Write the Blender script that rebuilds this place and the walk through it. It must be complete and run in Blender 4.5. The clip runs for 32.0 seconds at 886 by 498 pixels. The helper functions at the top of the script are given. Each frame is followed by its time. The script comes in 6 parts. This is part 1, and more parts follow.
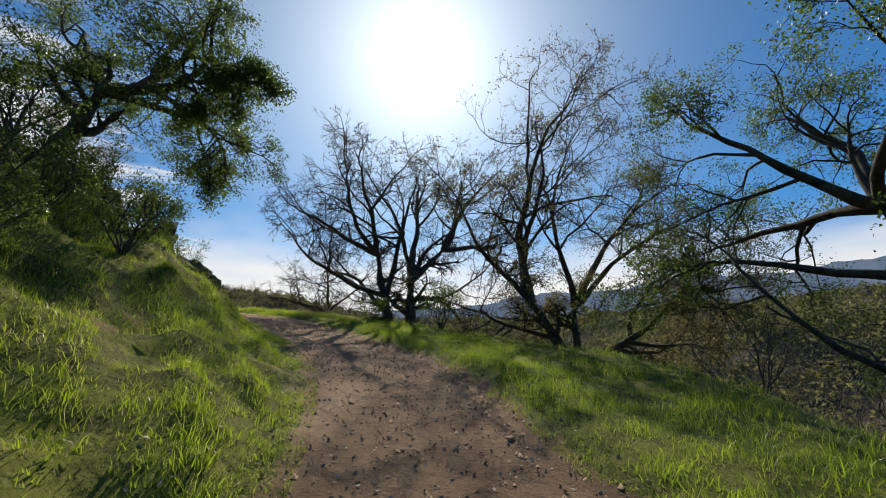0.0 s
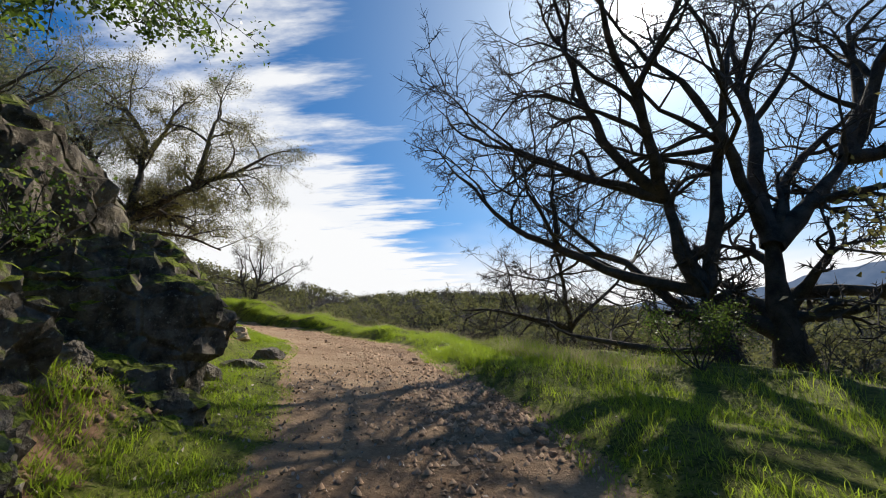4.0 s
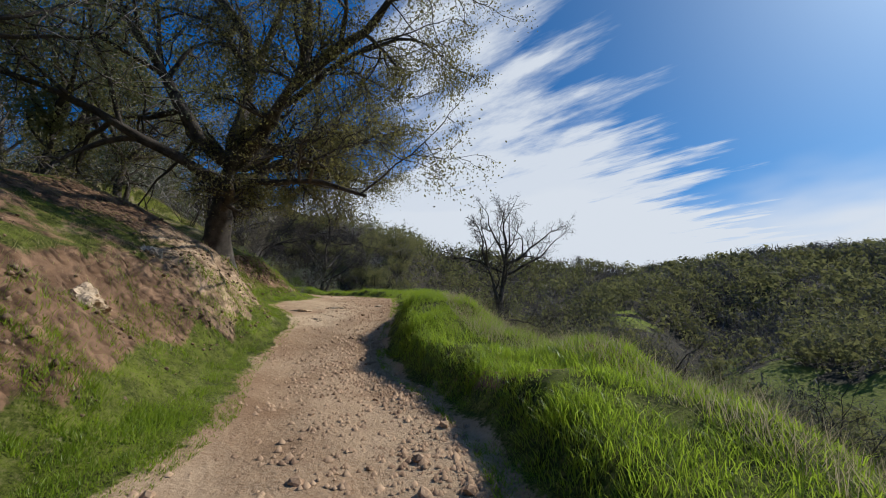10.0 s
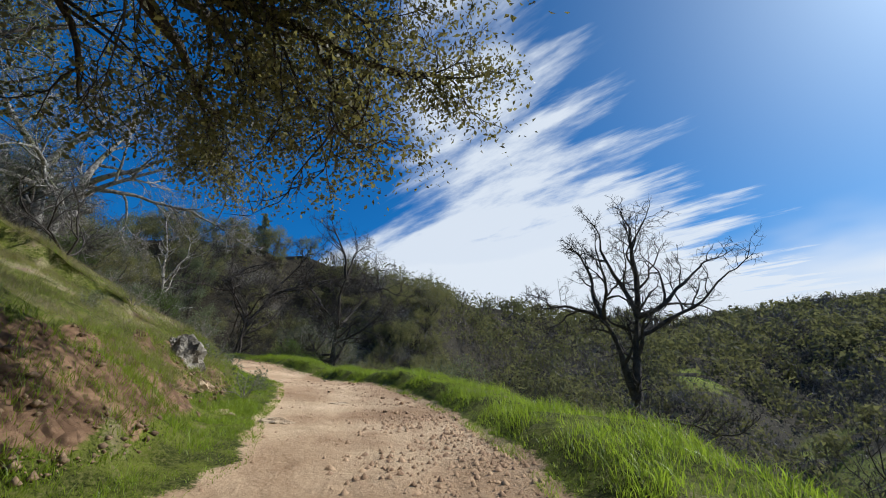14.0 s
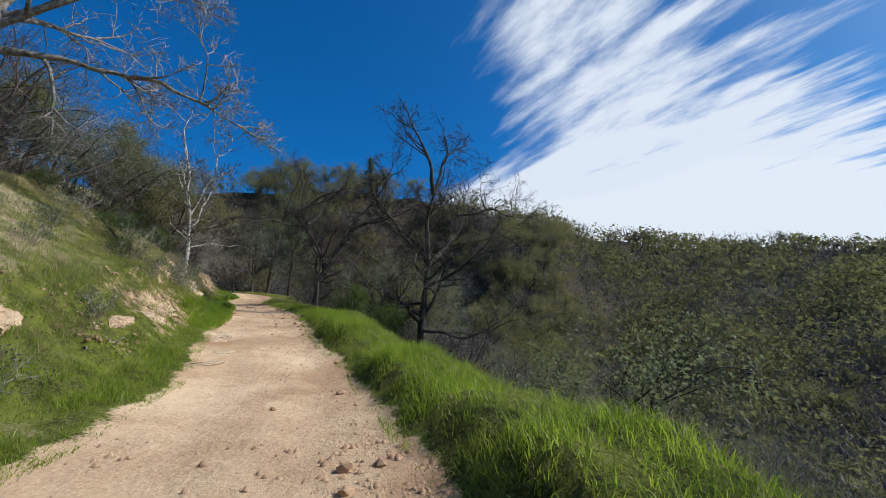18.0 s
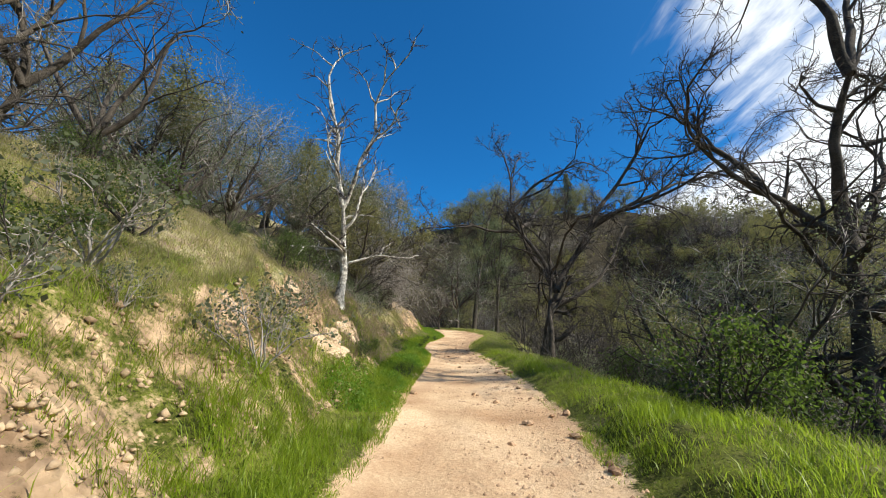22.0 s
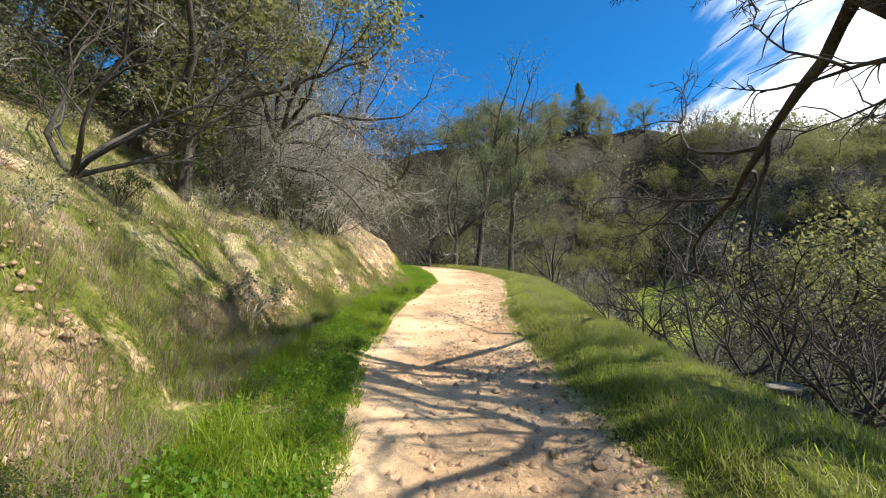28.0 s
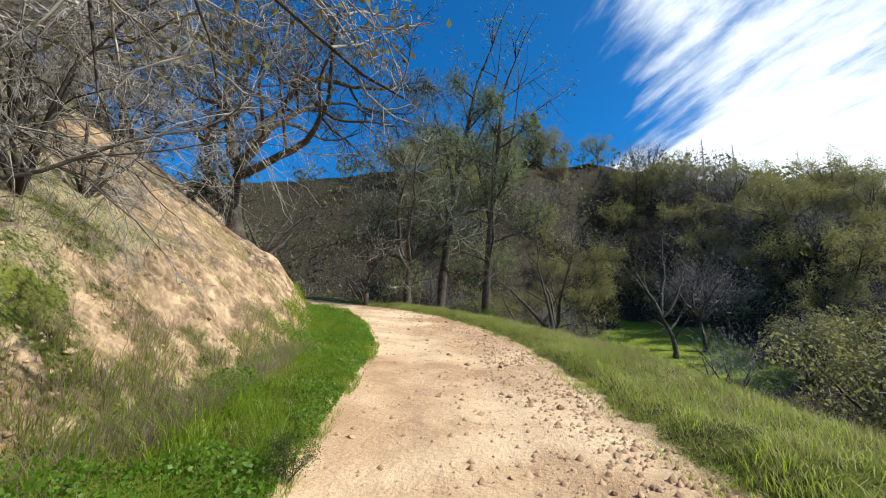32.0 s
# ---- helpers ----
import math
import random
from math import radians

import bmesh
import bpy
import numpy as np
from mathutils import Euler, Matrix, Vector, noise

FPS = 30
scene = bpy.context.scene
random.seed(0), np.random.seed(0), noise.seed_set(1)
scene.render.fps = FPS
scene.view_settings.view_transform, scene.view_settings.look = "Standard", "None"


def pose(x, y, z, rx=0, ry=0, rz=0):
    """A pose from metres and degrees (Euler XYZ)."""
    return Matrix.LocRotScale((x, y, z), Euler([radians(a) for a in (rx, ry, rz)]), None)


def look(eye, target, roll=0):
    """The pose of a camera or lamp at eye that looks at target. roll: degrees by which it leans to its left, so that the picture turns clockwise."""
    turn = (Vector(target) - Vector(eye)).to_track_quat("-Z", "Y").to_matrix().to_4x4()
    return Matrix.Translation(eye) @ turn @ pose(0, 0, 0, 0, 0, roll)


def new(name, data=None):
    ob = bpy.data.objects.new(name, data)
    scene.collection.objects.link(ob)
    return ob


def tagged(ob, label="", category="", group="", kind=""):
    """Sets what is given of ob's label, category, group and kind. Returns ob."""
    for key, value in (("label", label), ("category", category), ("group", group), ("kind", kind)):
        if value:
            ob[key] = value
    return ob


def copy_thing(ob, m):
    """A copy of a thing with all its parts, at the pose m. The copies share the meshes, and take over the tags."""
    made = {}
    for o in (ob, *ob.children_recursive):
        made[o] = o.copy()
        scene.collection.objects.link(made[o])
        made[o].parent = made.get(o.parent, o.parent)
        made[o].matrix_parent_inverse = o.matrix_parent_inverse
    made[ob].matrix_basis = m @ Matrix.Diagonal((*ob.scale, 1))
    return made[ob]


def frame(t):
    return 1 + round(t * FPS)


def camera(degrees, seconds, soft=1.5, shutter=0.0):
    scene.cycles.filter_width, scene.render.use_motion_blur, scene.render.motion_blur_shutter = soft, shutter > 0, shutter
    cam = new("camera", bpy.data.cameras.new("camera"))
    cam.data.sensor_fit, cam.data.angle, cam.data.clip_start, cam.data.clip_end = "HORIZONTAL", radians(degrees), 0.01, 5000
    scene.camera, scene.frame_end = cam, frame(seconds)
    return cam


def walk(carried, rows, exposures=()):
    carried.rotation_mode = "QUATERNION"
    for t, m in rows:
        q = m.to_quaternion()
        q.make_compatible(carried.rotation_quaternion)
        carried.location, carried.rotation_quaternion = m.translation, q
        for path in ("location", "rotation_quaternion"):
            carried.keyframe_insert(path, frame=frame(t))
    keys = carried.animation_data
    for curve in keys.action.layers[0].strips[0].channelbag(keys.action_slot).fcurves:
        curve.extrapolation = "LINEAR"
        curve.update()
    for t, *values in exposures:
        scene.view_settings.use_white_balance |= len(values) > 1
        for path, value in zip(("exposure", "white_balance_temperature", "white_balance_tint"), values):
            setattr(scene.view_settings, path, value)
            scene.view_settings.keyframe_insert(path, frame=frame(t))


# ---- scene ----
cam = camera(92.9, 32.0, soft=1.0)
PATH = [
    (0, (-0.148, 0.516, 1.349), (-0.148, 2.445, 1.877), 0.0),
    (0.5, (-0.198, 1.750, 1.528), (-0.352, 3.684, 2.014), 0.0),
    (1, (-0.362, 3.072, 1.719), (-0.638, 4.997, 2.187), 0.0),
    (1.5, (-0.581, 4.464, 1.954), (-0.930, 6.371, 2.446), 0.0),
    (2, (-0.825, 5.831, 2.215), (-1.251, 7.716, 2.730), 0.0),
    (2.5, (-1.132, 7.105, 2.462), (-1.705, 8.946, 2.993), 0.0),
    (3, (-1.560, 8.277, 2.688), (-2.334, 10.045, 3.213), 0.0),
    (3.5, (-2.103, 9.379, 2.906), (-3.033, 11.074, 3.418), 0.0),
    (4, (-2.689, 10.436, 3.124), (-3.726, 12.067, 3.636), 0.0),
    (4.5, (-3.291, 11.457, 3.326), (-4.471, 12.995, 3.816), 0.0),
    (6.5, (-6.321, 15.363, 4.247), (-7.752, 16.707, 4.628), 0.0),
    (7, (-7.220, 16.296, 4.391), (-8.617, 17.670, 4.793), 0.0),
    (7.5, (-8.095, 17.141, 4.538), (-9.568, 18.435, 4.933), 0.0),
    (8, (-8.957, 17.823, 4.661), (-10.575, 18.942, 5.025), 0.0),
    (8.5, (-9.867, 18.365, 4.767), (-11.612, 19.286, 5.095), 0.0),
    (9, (-10.858, 18.847, 4.871), (-12.657, 19.655, 5.202), 0.0),
    (9.5, (-11.939, 19.341, 4.989), (-13.750, 20.108, 5.352), 0.0),
    (10, (-13.128, 19.848, 5.148), (-14.961, 20.542, 5.547), 0.0),
    (10.5, (-14.425, 20.288, 5.326), (-16.326, 20.761, 5.730), 0.0),
    (11, (-15.821, 20.541, 5.481), (-17.781, 20.682, 5.853), 0.0),
    (11.5, (-17.286, 20.570, 5.616), (-19.252, 20.480, 5.976), 0.0),
    (12, (-18.739, 20.522, 5.764), (-20.695, 20.474, 6.177), 0.0),
    (12.5, (-20.140, 20.571, 5.976), (-22.061, 20.776, 6.492), 0.0),
    (13, (-21.515, 20.789, 6.302), (-23.354, 21.272, 6.925), 0.0),
    (13.5, (-22.871, 21.148, 6.698), (-24.654, 21.760, 7.365), 0.0),
    (14, (-24.159, 21.549, 7.042), (-25.968, 22.116, 7.679), 0.0),
    (14.5, (-25.366, 21.888, 7.295), (-27.239, 22.325, 7.845), 0.0),
    (15, (-26.513, 22.139, 7.473), (-28.436, 22.461, 7.918), 0.0),
    (15.5, (-27.597, 22.355, 7.585), (-29.547, 22.616, 7.940), 0.0),
    (17.5, (-32.404, 23.202, 8.034), (-34.368, 23.374, 8.367), 0.0),
    (18, (-33.744, 23.352, 8.183), (-35.709, 23.416, 8.547), 0.0),
    (18.5, (-35.043, 23.338, 8.329), (-36.995, 23.100, 8.691), 0.0),
    (19, (-36.278, 23.085, 8.444), (-38.153, 22.466, 8.763), 0.0),
    (19.5, (-37.444, 22.632, 8.540), (-39.203, 21.722, 8.821), 0.0),
    (20, (-38.543, 22.090, 8.612), (-40.239, 21.064, 8.877), 0.0),
    (20.5, (-39.610, 21.506, 8.661), (-41.306, 20.484, 8.944), 0.0),
    (21, (-40.727, 20.910, 8.757), (-42.452, 19.964, 9.113), 0.0),
    (21.5, (-41.933, 20.311, 8.958), (-43.676, 19.444, 9.414), 0.0),
    (22, (-43.197, 19.706, 9.214), (-44.954, 18.893, 9.715), 0.0),
    (22.5, (-44.441, 19.138, 9.405), (-46.231, 18.374, 9.867), 0.0),
    (23, (-45.608, 18.652, 9.512), (-47.436, 17.938, 9.899), 0.0),
    (23.5, (-46.738, 18.229, 9.607), (-48.587, 17.548, 9.953), 0.0),
    (24, (-47.861, 17.789, 9.718), (-49.686, 17.050, 10.069), 0.0),
    (24.5, (-48.936, 17.306, 9.831), (-50.692, 16.416, 10.187), 0.0),
    (25, (-49.909, 16.781, 9.944), (-51.584, 15.742, 10.287), 0.0),
    (25.5, (-50.785, 16.241, 10.034), (-52.451, 15.180, 10.351), 0.0),
    (26, (-51.646, 15.767, 10.078), (-53.401, 14.847, 10.351), 0.0),
    (26.5, (-52.528, 15.373, 10.093), (-54.384, 14.654, 10.297), 0.0),
    (28.5, (-56.809, 13.338, 10.597), (-58.600, 12.474, 10.813), -0.4),
    (29, (-58.058, 12.701, 10.684), (-59.819, 11.789, 10.944), -0.6),
    (29.5, (-59.292, 12.105, 10.776), (-61.068, 11.230, 11.062), -0.5),
    (30, (-60.512, 11.531, 10.857), (-62.308, 10.706, 11.162), -0.3),
    (30.5, (-61.727, 10.945, 10.948), (-63.528, 10.144, 11.286), -0.2),
    (31, (-62.957, 10.392, 11.085), (-64.775, 9.646, 11.455), -0.0),
    (31.5, (-64.162, 9.908, 11.222), (-66.015, 9.252, 11.591), 0.2),
    (32, (-65.302, 9.471, 11.297), (-67.196, 8.935, 11.648), 0.6),
]
walk(cam, [(t, look(eye, target, roll)) for t, eye, target, roll in PATH],
     [(0, 0.05, 6900, 10), (2, 0.06, 6800, 10), (4.5, 0.2, 6600, 10), (8, -0.24, 6000, 9), (11, -0.2, 6000, 9), (12, 0.1, 6000, 9), (13, 0.25, 5900, 8), (14, -0.1, 5900, 8), (15, -0.1, 5900, 8), (18, -0.05, 5900, 8), (21, 0.42, 6600, 7), (23, 0.55, 6500, 6), (24, 0.5, 6450, 5), (25, 0.78, 6400, 5), (26, 0.86, 6300, 5), (29, 0.98, 6700, 5), (30, 0.78, 6400, 5), (32, 0.48, 6150, 5)])

# ---- light ----
SUN_AZ, SUN_EL = 3.5, 40.0          # degrees left of +y, degrees above level
sun_dir = Vector((-math.sin(radians(SUN_AZ)) * math.cos(radians(SUN_EL)), math.cos(radians(SUN_AZ)) * math.cos(radians(SUN_EL)), math.sin(radians(SUN_EL))))
sun = new("sun", bpy.data.lights.new("sun", "SUN"))
sun.data.energy, sun.data.angle, sun.data.color = 5.0, radians(0.6), (1.0, 0.94, 0.84)
sun.matrix_world = look(sun_dir * 100, (0, 0, 0))


class Nodes:
    """Short notation for node trees."""

    def __init__(self, tree):
        self.tree = tree
        tree.nodes.clear()

    def add(self, kind, ins=(), **props):
        node = self.tree.nodes.new(kind)
        for key, value in props.items():
            if key == "operation":
                node.operation = value
            elif key == "blend":
                node.blend_type = value
            elif key == "data":
                node.data_type = value
            elif key == "sky":
                node.sky_type = value
            elif key == "attr":
                node.attribute_name = value
            elif key == "feature":
                node.feature = value
        for key, value in dict(ins).items():
            socket = node.inputs[key]
            if isinstance(value, bpy.types.NodeSocket):
                self.tree.links.new(value, socket)
            else:
                socket.default_value = value
        return node

    def math(self, op, a, b=0.0, c=0.0):
        return self.add("ShaderNodeMath", {0: a, 1: b, 2: c}, operation=op).outputs[0]

    def ramp(self, x, lo, hi, a=0.0, b=1.0):
        n = self.add("ShaderNodeMapRange", {0: x, 1: lo, 2: hi, 3: a, 4: b})
        n.interpolation_type = "SMOOTHSTEP"
        return n.outputs[0]

    def noise(self, vec, scale, detail=4.0, rough=0.55):
        return self.add("ShaderNodeTexNoise", {"Vector": vec, "Scale": scale, "Detail": detail, "Roughness": rough}).outputs[0]

    def mix(self, f, a, b, blend="MIX"):
        n = self.add("ShaderNodeMix", data="RGBA", blend=blend)
        for socket, value in ((n.inputs[0], f), (n.inputs[6], a), (n.inputs[7], b)):
            if isinstance(value, bpy.types.NodeSocket):
                self.tree.links.new(value, socket)
            elif isinstance(value, tuple):
                socket.default_value = (*value[:3], 1.0)
            else:
                socket.default_value = value
        return n.outputs[2]


def build_world():
    world = bpy.data.worlds.new("sky")
    scene.world = world
    world.use_nodes = True
    n = Nodes(world.node_tree)
    sky = n.add("ShaderNodeTexSky", sky="NISHITA")
    sky.sun_disc, sky.sun_elevation, sky.sun_rotation = False, radians(SUN_EL), radians(-SUN_AZ)
    sky.altitude, sky.air_density, sky.dust_density, sky.ozone_density = 300, 1.0, 0.6, 2.5
    way = n.add("ShaderNodeTexCoord").outputs["Generated"]
    xyz = n.add("ShaderNodeSeparateXYZ", {0: way})
    x, y, z = xyz.outputs
    az = n.math("MULTIPLY", n.math("ARCTAN2", n.math("MULTIPLY", x, -1.0), y), 57.2958)
    el = n.math("MULTIPLY", n.math("ARCSINE", z), 57.2958)
    # streaks: fine across the band, drawn out along it
    flat = n.math("ADD", n.math("MAXIMUM", z, 0.0), 0.12)
    u, v = n.math("DIVIDE", x, flat), n.math("DIVIDE", y, flat)
    along = n.math("ADD", n.math("MULTIPLY", u, -0.47), n.math("MULTIPLY", v, 0.88))
    across = n.math("ADD", n.math("MULTIPLY", u, 0.88), n.math("MULTIPLY", v, 0.47))
    streak = n.noise(n.add("ShaderNodeCombineXYZ", {0: n.math("MULTIPLY", along, 5.5), 1: n.math("MULTIPLY", across, 1.1)}).outputs[0], 1.6, 5.0, 0.6)
    soft = n.noise(n.add("ShaderNodeCombineXYZ", {0: u, 1: v}).outputs[0], 1.3, 3.0, 0.5)
    wob = n.math("ADD", n.math("MULTIPLY", n.math("SUBTRACT", streak, 0.5), 46.0), n.math("MULTIPLY", n.math("SUBTRACT", soft, 0.5), 16.0))
    right = n.math("ADD", n.ramp(el, 12.0, 38.0, 36.0, 53.0), wob)
    left = n.math("ADD", n.math("ADD", n.ramp(el, 14.0, 25.0, 93.0, 76.0), n.ramp(el, 25.0, 38.0, 0.0, 5.0)), n.math("MULTIPLY", wob, -0.55))
    band = n.math("MULTIPLY", n.ramp(n.math("SUBTRACT", az, right), -5.0, 7.0), n.ramp(n.math("SUBTRACT", left, az), -4.0, 8.0))
    band = n.math("MULTIPLY", band, n.ramp(el, 75.0, 40.0))
    # pale bank low over the hills, and the veil round the sun
    low = n.math("MULTIPLY", n.ramp(n.math("SUBTRACT", el, n.math("MULTIPLY", soft, 10.0)), 13.0, 3.0), n.ramp(az, 104.0, 82.0))
    wisp = n.noise(n.add("ShaderNodeCombineXYZ", {0: n.math("MULTIPLY", along, 2.2), 1: n.math("MULTIPLY", across, 0.9)}).outputs[0], 2.4, 6.0, 0.62)
    body = n.math("MULTIPLY", band, n.ramp(n.math("ADD", wisp, n.ramp(el, 32.0, 12.0, 0.0, 0.3)), 0.32, 0.62, 0.12, 0.95))
    cloud = n.math("MINIMUM", n.math("ADD", body, low), 1.0)
    dot = n.add("ShaderNodeVectorMath", {0: way, 1: tuple(sun_dir)}, operation="DOT_PRODUCT").outputs["Value"]
    glow = n.math("POWER", n.math("MAXIMUM", dot, 0.0), 90.0)
    core = n.math("POWER", n.math("MAXIMUM", dot, 0.0), 1500.0)
    blue = n.mix(1.0, sky.outputs[0], (0.17, 1.02, 1.72), "MULTIPLY")
    around = n.math("POWER", n.math("MAXIMUM", dot, 0.0), 3.0)
    blue = n.mix(around, blue, n.mix(1.0, sky.outputs[0], (0.8, 1.15, 1.35), "MULTIPLY"))
    col = n.mix(cloud, blue, (12.3, 12.6, 13.0))
    veil = n.math("POWER", n.math("MAXIMUM", dot, 0.0), 15.0)
    haze = n.math("ADD", n.math("ADD", n.math("MULTIPLY", glow, 5.0), n.math("MULTIPLY", core, 120.0)), n.math("MULTIPLY", veil, 5.5))
    halo = n.mix(1.0, (1.0, 0.97, 0.93), n.add("ShaderNodeCombineXYZ", {0: haze, 1: haze, 2: haze}).outputs[0], "MULTIPLY")
    col = n.mix(1.0, col, halo, "ADD")
    back = n.add("ShaderNodeBackground", {"Color": col, "Strength": 0.068})
    n.tree.links.new(back.outputs[0], n.add("ShaderNodeOutputWorld").inputs[0])


build_world()

# ---- materials ----


def surface(name, low, high, scale=3.0, fine=60.0, rough=0.9, bump=0.3, metal=0.0, depth=0.02, thin=None, spread=0.0, coord="Object", third=None):
    """Mottled colour at two scales with a fine relief. thin: colour of the light let through, for leaves. spread: change from island to island."""
    m = bpy.data.materials.new(name)
    m.use_nodes = True
    n = Nodes(m.node_tree)
    at = n.add("ShaderNodeTexCoord").outputs[coord] if coord != "World" else n.add("ShaderNodeNewGeometry").outputs["Position"]
    big, small = n.noise(at, scale, 5.0), n.noise(at, fine, 3.0)
    f = n.ramp(n.math("ADD", n.math("MULTIPLY", big, 0.7), n.math("MULTIPLY", small, 0.3)), 0.32, 0.68)
    col = n.mix(f, low, high)
    if third:
        col = n.mix(n.ramp(n.noise(at, scale * 0.37, 3.0), 0.55, 0.7), col, third)
    if spread:
        isle = n.add("ShaderNodeNewGeometry").outputs["Random Per Island"]
        col = n.mix(n.math("MULTIPLY", isle, spread), col, tuple(c * 0.35 for c in low))
    relief = n.add("ShaderNodeBump", {"Height": n.math("ADD", n.math("MULTIPLY", big, 0.6), small), "Strength": bump, "Distance": depth})
    b = n.add("ShaderNodeBsdfPrincipled", {"Base Color": col, "Roughness": rough, "Metallic": metal, "Normal": relief.outputs[0], "Specular IOR Level": 0.3})
    out = b.outputs[0]
    if thin:
        t = n.add("ShaderNodeBsdfTranslucent", {"Color": n.mix(0.5, col, thin)})
        out = n.add("ShaderNodeMixShader", {0: 0.5, 1: out, 2: t.outputs[0]}).outputs[0]
    n.tree.links.new(out, n.add("ShaderNodeOutputMaterial").inputs[0])
    return m


def ground_material():
    """Earth, sward, dry straw and bare soil, laid by the ground's own cover."""
    m = bpy.data.materials.new("ground_cover")
    m.use_nodes = True
    n = Nodes(m.node_tree)
    at = n.add("ShaderNodeNewGeometry").outputs["Position"]
    big, mid, fine = n.noise(at, 0.5, 5.0), n.noise(at, 3.0, 6.0, 0.65), n.noise(at, 30.0, 6.0, 0.75)
    patch = n.noise(at, 0.9, 4.0, 0.6)
    trail, soil, dry, wood, pale = (n.add("ShaderNodeAttribute", attr=a).outputs["Fac"] for a in ("trail", "soil", "dry", "wood", "pale"))
    cell = n.add("ShaderNodeTexVoronoi", {"Vector": at, "Scale": 26.0, "Randomness": 1.0})
    clod = n.add("ShaderNodeTexVoronoi", {"Vector": at, "Scale": 6.5, "Randomness": 1.0})
    grit = n.add("ShaderNodeTexVoronoi", {"Vector": at, "Scale": 75.0, "Randomness": 1.0})
    jag = n.math("MULTIPLY", n.math("SUBTRACT", n.math("ADD", n.math("MULTIPLY", mid, 0.6), n.math("MULTIPLY", fine, 0.4)), 0.5), 1.5)
    wide = n.math("MULTIPLY", n.math("SUBTRACT", patch, 0.5), 1.7)
    green = n.mix(n.ramp(mid, 0.35, 0.65), (0.042, 0.052, 0.006), (0.145, 0.17, 0.018))
    green = n.mix(n.ramp(fine, 0.46, 0.66), green, (0.15, 0.14, 0.045))
    green = n.mix(n.ramp(fine, 0.46, 0.36), green, (0.018, 0.016, 0.008))
    green = n.mix(n.add("ShaderNodeAttribute", attr="lush").outputs["Fac"], green, n.mix(n.ramp(mid, 0.35, 0.65), (0.11, 0.14, 0.014), (0.29, 0.34, 0.035)))
    straw = n.mix(n.ramp(fine, 0.35, 0.65), (0.17, 0.14, 0.07), (0.46, 0.39, 0.23))
    straw = n.mix(n.ramp(mid, 0.5, 0.62), straw, (0.24, 0.165, 0.12))
    red = n.mix(n.ramp(mid, 0.3, 0.7), (0.09, 0.052, 0.031), (0.29, 0.18, 0.108))
    sand = n.mix(n.ramp(mid, 0.3, 0.7), (0.24, 0.155, 0.095), (0.54, 0.395, 0.25))
    earth = n.mix(n.ramp(pale, 0.72, 1.0), red, sand)
    shade = n.add("ShaderNodeSeparateColor", {0: clod.outputs["Color"]}).outputs[0]
    earth = n.mix(0.55, earth, n.mix(1.0, earth, n.mix(shade, (0.45, 0.38, 0.33), (1.35, 1.3, 1.25)), "MULTIPLY"))
    tone = n.ramp(n.math("ADD", n.math("MULTIPLY", big, 0.65), n.math("MULTIPLY", fine, 0.35)), 0.36, 0.66)
    # browner soil of the first stretch, darkened further for the trees' shade on it
    brown = n.mix(tone, (0.075, 0.046, 0.027), (0.23, 0.145, 0.082))
    tan = n.mix(tone, (0.45, 0.285, 0.16), (0.78, 0.575, 0.365))
    dirt = n.mix(pale, brown, tan)
    dirt = n.mix(n.math("MULTIPLY", n.ramp(patch, 0.48, 0.66), 0.45), dirt, n.mix(1.0, dirt, (0.62, 0.52, 0.46), "MULTIPLY"))
    stony = n.math("MULTIPLY", n.ramp(n.noise(at, 1.3, 4.0), 0.46, 0.62), n.ramp(cell.outputs["Distance"], 0.5, 0.25))
    chip = n.mix(n.add("ShaderNodeSeparateColor", {0: cell.outputs["Color"]}).outputs[0], (0.45, 0.3, 0.2), (1.25, 1.15, 1.05))
    dirt = n.mix(n.math("MULTIPLY", stony, 0.35), dirt, n.mix(1.0, dirt, chip, "MULTIPLY"))
    # leaf litter, coloured extra dark to deepen the shade under the woods
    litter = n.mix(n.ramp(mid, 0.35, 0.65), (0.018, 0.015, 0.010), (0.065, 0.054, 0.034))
    col = n.mix(n.ramp(n.math("ADD", n.math("ADD", dry, jag), wide), 0.3, 0.7), green, straw)
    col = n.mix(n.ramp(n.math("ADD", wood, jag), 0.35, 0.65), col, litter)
    col = n.mix(n.ramp(n.math("ADD", n.math("ADD", soil, jag), n.math("MULTIPLY", wide, 0.5)), 0.4, 0.6), col, earth)
    col = n.mix(n.ramp(n.math("ADD", trail, n.math("MULTIPLY", jag, 1.0)), 0.4, 0.6), col, dirt)
    pebbles = n.math("ADD", n.math("MULTIPLY", stony, 0.03), n.math("MULTIPLY", n.ramp(grit.outputs["Distance"], 0.6, 0.1), 0.012))
    lumps = n.math("MULTIPLY", n.ramp(clod.outputs["Distance"], 0.6, 0.1), n.math("MULTIPLY", n.ramp(soil, 0.3, 0.6), 1.5))
    h = n.math("ADD", n.math("ADD", n.math("ADD", n.math("MULTIPLY", mid, 1.0), n.math("MULTIPLY", fine, n.ramp(trail, 0.3, 0.7, 0.3, 0.22))), n.math("MULTIPLY", pebbles, n.ramp(trail, 0.3, 0.7))), lumps)
    relief = n.add("ShaderNodeBump", {"Height": h, "Strength": 0.8, "Distance": 0.07})
    b = n.add("ShaderNodeBsdfPrincipled", {"Base Color": col, "Roughness": 0.95, "Normal": relief.outputs[0], "Specular IOR Level": 0.15})
    n.tree.links.new(b.outputs[0], n.add("ShaderNodeOutputMaterial").inputs[0])
    return m


